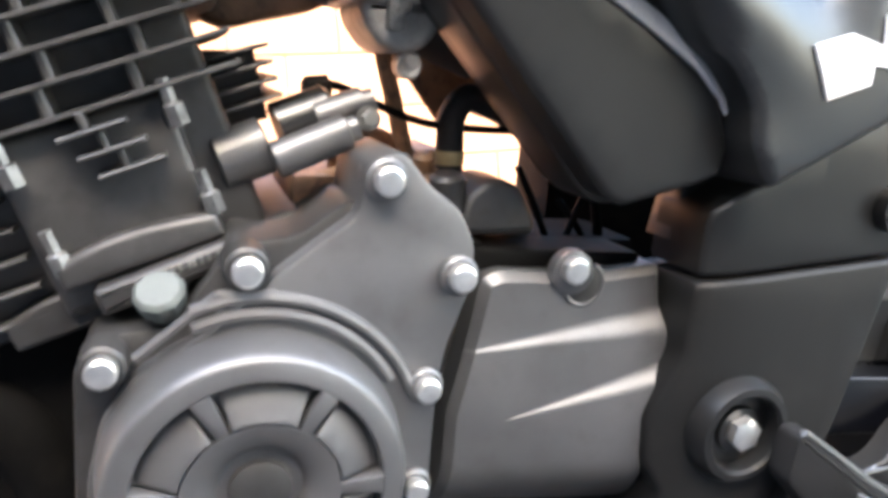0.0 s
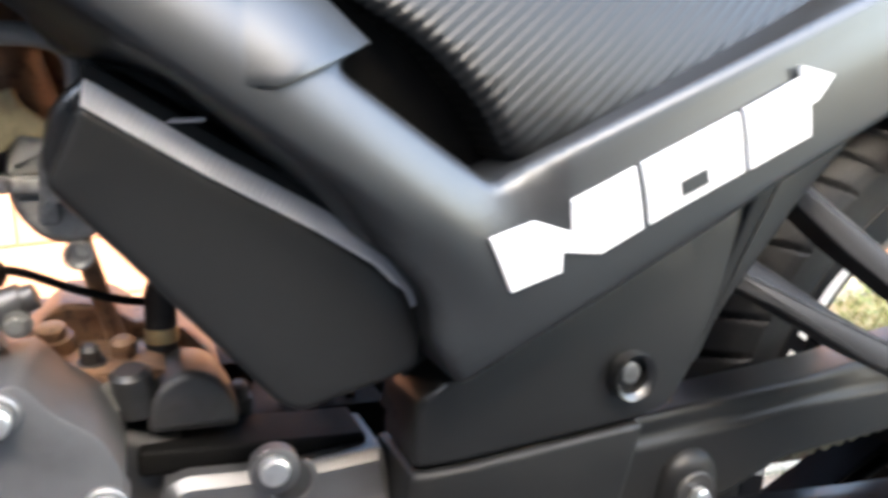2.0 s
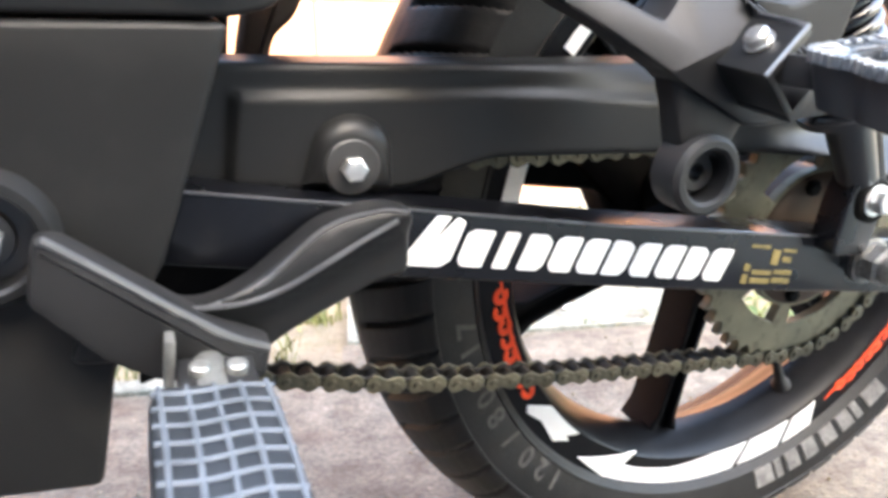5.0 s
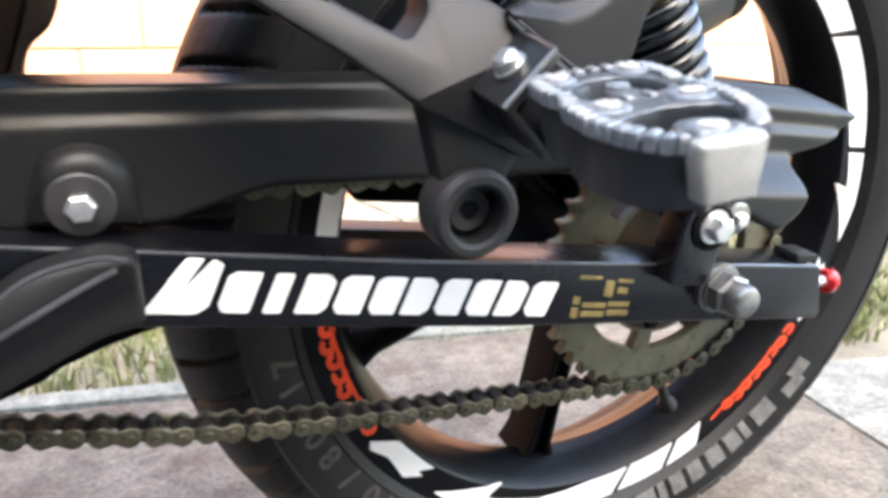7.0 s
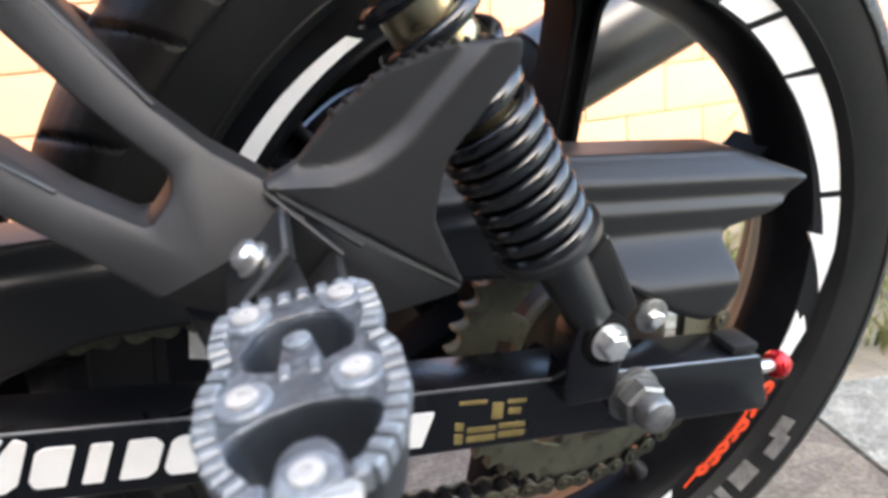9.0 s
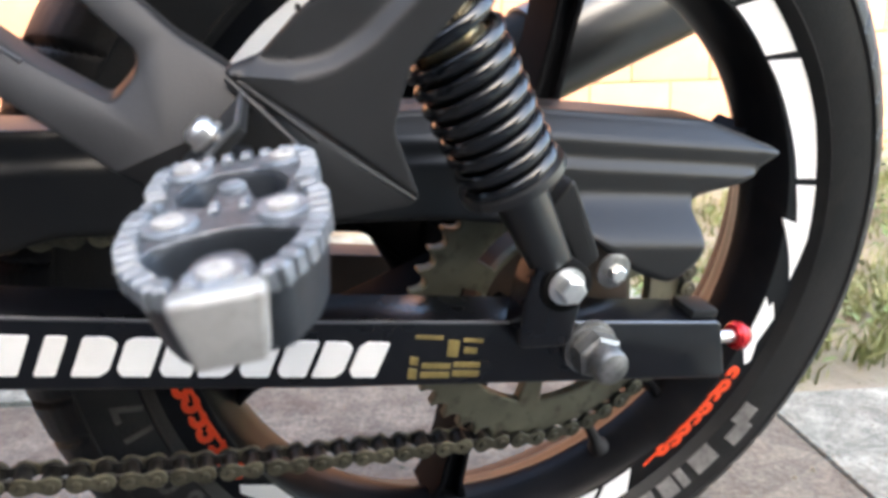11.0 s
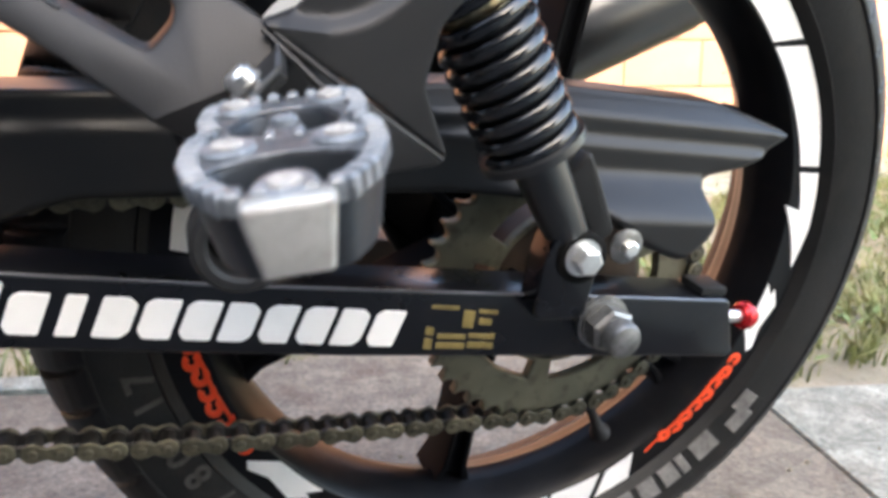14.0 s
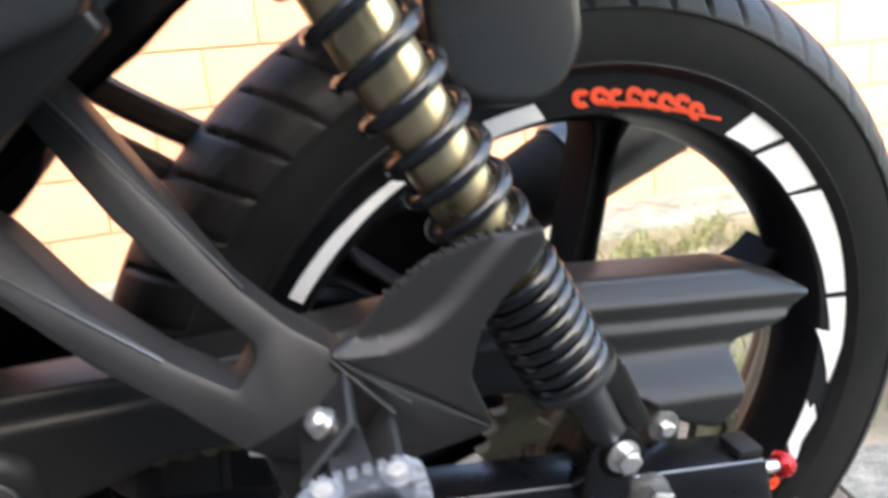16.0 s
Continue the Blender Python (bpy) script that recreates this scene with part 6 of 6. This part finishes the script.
    part("oil_pipe", tube([(-0.69, -0.02, 0.124), (-0.665, -0.028, 0.131), (-0.64, -0.03, 0.122), (-0.615, -0.022, 0.118), (-0.592, -0.018, 0.108)], 0.0034, 10), GRIME_BOUNCE, eng, "thin oily pipe, orange wall bounce in its brown")
    carburettor(eng)
    # header pipe and side stand, low in front
    part("header_pipe", tube([(-0.86, -0.02, 0.03), (-0.82, -0.02, 0.02), (-0.79, -0.015, -0.03), (-0.74, -0.01, -0.10), (-0.6, 0.0, -0.13)], 0.020, 16), DARK, eng, "dark exhaust header pipe")
    part("front_mount", plate(rounded([(-0.84, 0.065), (-0.79, 0.080), (-0.776, 0.05), (-0.776, -0.03), (-0.88, -0.03)], 0.008), -0.03, 0.03, 0.004), DARK, eng)
    part("mount_bolt", turned([(0, 0.010), (0.01, 0.010), (0.012, 0.006)], (-0.797, -0.028, 0.072), (-0.797, -1, 0.072), 6), WORN, eng)


def carburettor(eng):
    bowl = [(-0.674, 0.206), (-0.671, 0.195), (-0.662, 0.185), (-0.653, 0.1825), (-0.642, 0.186), (-0.635, 0.196), (-0.6355, 0.206)]
    c = part("carburettor", plate(rounded(bowl, 0.005), -0.030, 0.02, 0.005, 3), CARB, eng, "grey cast carburettor with a float bowl", 50)
    part("bowl_flange", plate(rounded([(-0.679, 0.204), (-0.637, 0.205), (-0.637, 0.2105), (-0.679, 0.2095)], 0.002), -0.033, 0.02, 0.001), CARB, c)
    part("body", plate(rounded([(-0.676, 0.209), (-0.640, 0.210), (-0.643, 0.232), (-0.671, 0.231)], 0.005), -0.022, 0.03, 0.005, 3), CARB, c)
    part("choke_lever", plate(rounded([(-0.662, 0.192), (-0.654, 0.192), (-0.655, 0.222), (-0.661, 0.222)], 0.003), -0.037, -0.030, 0.001), WORN, c)
    part("drain_lug", turned([(0, 0.0060), (0.010, 0.0060), (0.0105, 0.0050), (0.0085, 0.0030), (0.0085, 0.0)], (-0.649, -0.018, 0.178), (-0.649, -1, 0.178), 20), CARB, c)
    for x, z in ((-0.674, 0.207), (-0.642, 0.2075), (-0.658, 0.200)):
        bolt(c, x, -0.034, z, 0.0026, 0.003, WORN, hexed=False)
    part("drain_screw", turned([(0, 0.004), (0.005, 0.004), (0.006, 0.003)], (-0.6475, -0.022, 0.1805), (-0.6475, -1, 0.1795), 12), CARB, c)
    bolt(c, -0.6555, -0.033, 0.204, 0.004, 0.004, WORN)
    part("throttle_plate", plate(rounded([(-0.697, 0.233), (-0.692, 0.2385), (-0.687, 0.2375), (-0.685, 0.242), (-0.679, 0.240), (-0.671, 0.245), (-0.668, 0.238), (-0.656, 0.230), (-0.659, 0.225), (-0.669, 0.226), (-0.673, 0.220), (-0.681, 0.2165), (-0.684, 0.224), (-0.692, 0.2265)], 0.0025), -0.024, -0.018, 0.001), BRASS, c, "yellowed metal throttle bracket")
    part("top_body", turned([(0, 0.020), (0.045, 0.020), (0.048, 0.014)], (-0.672, 0.01, 0.222), (-0.684, 0.01, 0.262), 24), GRIME_BOUNCE, c)
    part("intake_rubber", tube([(-0.66, 0.01, 0.215), (-0.63, 0.01, 0.205), (-0.60, 0.01, 0.195)], 0.022, 18), RUBBER, c)
    part("inlet_manifold", plate(rounded([(-0.760, 0.200), (-0.726, 0.1895), (-0.711, 0.1945), (-0.682, 0.2025), (-0.667, 0.211), (-0.640, 0.228), (-0.632, 0.247), (-0.66, 0.30), (-0.78, 0.30)], 0.006), 0.022, 0.07, 0.004), GRIME_BOUNCE, c, "grimy dark brown inlet manifold")
    part("plug_cap", turned([(0, 0.0105), (0.012, 0.0105), (0.0125, 0.0098), (0.0145, 0.0098), (0.015, 0.0104), (0.033, 0.0100), (0.034, 0.0088), (0.036, 0.0088), (0.0365, 0.0074), (0.043, 0.0070)], (-0.7125, -0.03, 0.267), (-0.7145, -0.032, 0.22), 16), PALE, c, "pale plated filter cup with a hexagonal foot")
    part("intake_port", tube([(-0.73, 0.03, 0.225), (-0.70, 0.03, 0.225), (-0.67, 0.025, 0.222)], 0.019, 18), CASE, c)
    part("fuel_hose", tube([(-0.712, -0.03, 0.260), (-0.700, -0.034, 0.2606), (-0.680, -0.035, 0.2630), (-0.659, -0.035, 0.2640), (-0.649, -0.035, 0.2590), (-0.6468, -0.033, 0.248), (-0.6490, -0.028, 0.234), (-0.652, -0.015, 0.214)], 0.0046, 12), HOSE, c, "pale grey rubber fuel hose")


def foot_controls():
    # the curved hanger below the swingarm and the rider's peg on it
    poly = [(-0.322, 0.034), (-0.338, 0.0335), (-0.362, 0.0245), (-0.388, 0.002), (-0.411, -0.010), (-0.45, -0.004), (-0.46, -0.035), (-0.384, -0.036), (-0.373, -0.0265), (-0.333, -0.003), (-0.318, 0.0)]

    def bend(x, z):
        mid = 0.020 + (x + 0.345) * 0.62 if x > -0.385 else -0.005
        return -0.098 - 0.008 * max(0.0, 1 - abs(z - mid) / 0.016) + 0.03 * (x + 0.39)

    h = part("rider_peg_hanger", plate(rounded(poly, 0.006, 3), 0, 0.014, 0.003, 3, slices=0.005, warp=bend), GUARD, bike, "curved black rider footrest hanger", 50)
    lever = plate(rounded([(-0.470, 0.022), (-0.4615, 0.0225), (-0.406, -0.0135), (-0.382, -0.0235), (-0.384, -0.040), (-0.426, -0.038), (-0.447, -0.027), (-0.472, -0.003)], 0.004), -0.114, -0.100, 0.005, 2)
    sh = part("peg_arm", lever, BRACKET, bike, "dark grey rider footrest arm", 40)
    peg = part("rider_footpeg", tube([(-0.408, -0.105, -0.031), (-0.409, -0.14, -0.031), (-0.410, -0.165, -0.031)], 0.0075, 14), ALLOY, bike, "rider footpeg with a cross-hatched rubber pad")
    m = Matrix.Translation((-0.4095, -0.140, -0.039)) @ Matrix(((1, 0, 0, 0), (0, 0, -1, 0), (0, -1, 0, 0), (0, 0, 0, 1)))
    bm = plate(rounded([(-0.020, 0.0), (0.020, 0.0), (0.0225, 0.010), (0.0225, 0.085), (0.018, 0.095), (-0.018, 0.095), (-0.0225, 0.085), (-0.0225, 0.010)], 0.004), -0.016, 0.0, 0.003)
    bm.transform(m)
    pad = part("pad", bm, PAD, peg, "cross-hatched blue-grey rubber pad")
    for j in range(9):
        y = 0.006 + j * 0.0102
        bm = tube([(-0.0215, -0.0160, y), (-0.008, -0.0165, y + 0.0016), (0.008, -0.0165, y - 0.0012), (0.0215, -0.0160, y)], 0.0011, 6)
        bm.transform(m)
        part("pad_ridge", bm, RIDGE, pad, "pale raised ridge")
    for i in range(5):
        x = -0.019 + i * 0.0095
        bm = tube([(x, -0.0162, 0.002), (x + 0.001, -0.0165, 0.045), (x, -0.0162, 0.092)], 0.0011, 6)
        bm.transform(m)
        part("pad_ridge", bm, RIDGE, pad, "pale raised ridge")
    part("hinge", box((-0.421, -0.140, -0.036), (-0.391, -0.114, -0.026), 0.003), BRACKET, peg)
    part("hinge_tab", box((-0.4255, -0.124, -0.036), (-0.4215, -0.112, -0.014), 0.0012), ALLOY, peg, "upright bright hinge tab")
    for x in (-0.413, -0.399):
        part("hinge_pin", turned([(0, 0.0042), (0.006, 0.0042), (0.007, 0.003)], (x, -0.128, -0.028), (x, -0.132, 0.0), 12), ALLOY, peg, "small bright pivot pin")
    top_edge = [(-0.326, 0.0325), (-0.338, 0.0318), (-0.361, 0.0228), (-0.386, 0.0005), (-0.408, -0.0095)]
    part("worn_glint_ridge", tube([(x, bend(x, z) + 0.0006, z) for x, z in top_edge], 0.0013, 8), EDGE, h, "paler worn edge")
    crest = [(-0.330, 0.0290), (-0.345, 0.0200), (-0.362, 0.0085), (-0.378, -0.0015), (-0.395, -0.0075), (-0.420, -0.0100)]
    part("worn_glint_ridge", tube([(x, bend(x, z) - 0.0002, z) for x, z in crest], 0.0014, 8), EDGE, h, "paler worn edge")
    part("worn_glint_ridge", tube([(-0.466, -0.1115, 0.0215), (-0.4610, -0.1125, 0.0195), (-0.406, -0.1125, -0.0155), (-0.384, -0.1120, -0.0250)], 0.0020, 8), EDGE, sh, "paler worn edge")


def tail_and_silencer():
    bm = plate(rounded([(-0.140, 0.262), (-0.128, 0.228), (-0.108, 0.2205), (-0.078, 0.2215), (-0.060, 0.236), (-0.054, 0.256), (-0.066, 0.30), (-0.06, 0.40), (-0.15, 0.40)], 0.012, 4), -0.052, -0.020, 0.008, 4)
    part("mudguard_flap", bm, PLASTIC, bike, "rounded black plastic rear mudguard flap", 50)
    prof = [(0, 0.012), (0.004, 0.020), (0.05, 0.034), (0.20, 0.046), (0.36, 0.048), (0.37, 0.044), (0.372, 0.02)]
    sil = part("silencer", turned(prof, (-0.055, 0.235, 0.028), (0.27, 0.25, 0.206), 32), DARK, bike, "dark exhaust silencer on the far side")
    part("heat_shield", turned([(0, 0.0475), (0.16, 0.0495), (0.162, 0.047)], (0.10, 0.2425, 0.113), (0.27, 0.25, 0.206), 32), PLASTIC, sil)
    part("silencer_stay", tube([(-0.02, 0.2, 0.16), (-0.05, 0.17, 0.22), (-0.06, 0.14, 0.30)], 0.008, 10), DARK, sil)
    part("right_footrest_plate", plate(rounded([(-0.47, 0.05), (-0.352, 0.046), (-0.335, 0.028), (-0.338, -0.02), (-0.40, -0.06), (-0.47, -0.06)], 0.01), 0.190, 0.205, 0.003), DARK, bike, "black footrest plate on the far side")
    part("side_stand", tube([(-0.52, -0.04, -0.10), (-0.56, -0.14, -0.21), (-0.60, -0.21, -0.285)], 0.009, 12), DARK, bike, "black steel side stand")


rear_wheel()
chain_drive()
swingarm()
chain_guard()
shock()
footrest_hanger()
frame_covers()
side_panels()
tank_parts()
engine()
foot_controls()
tail_and_silencer()
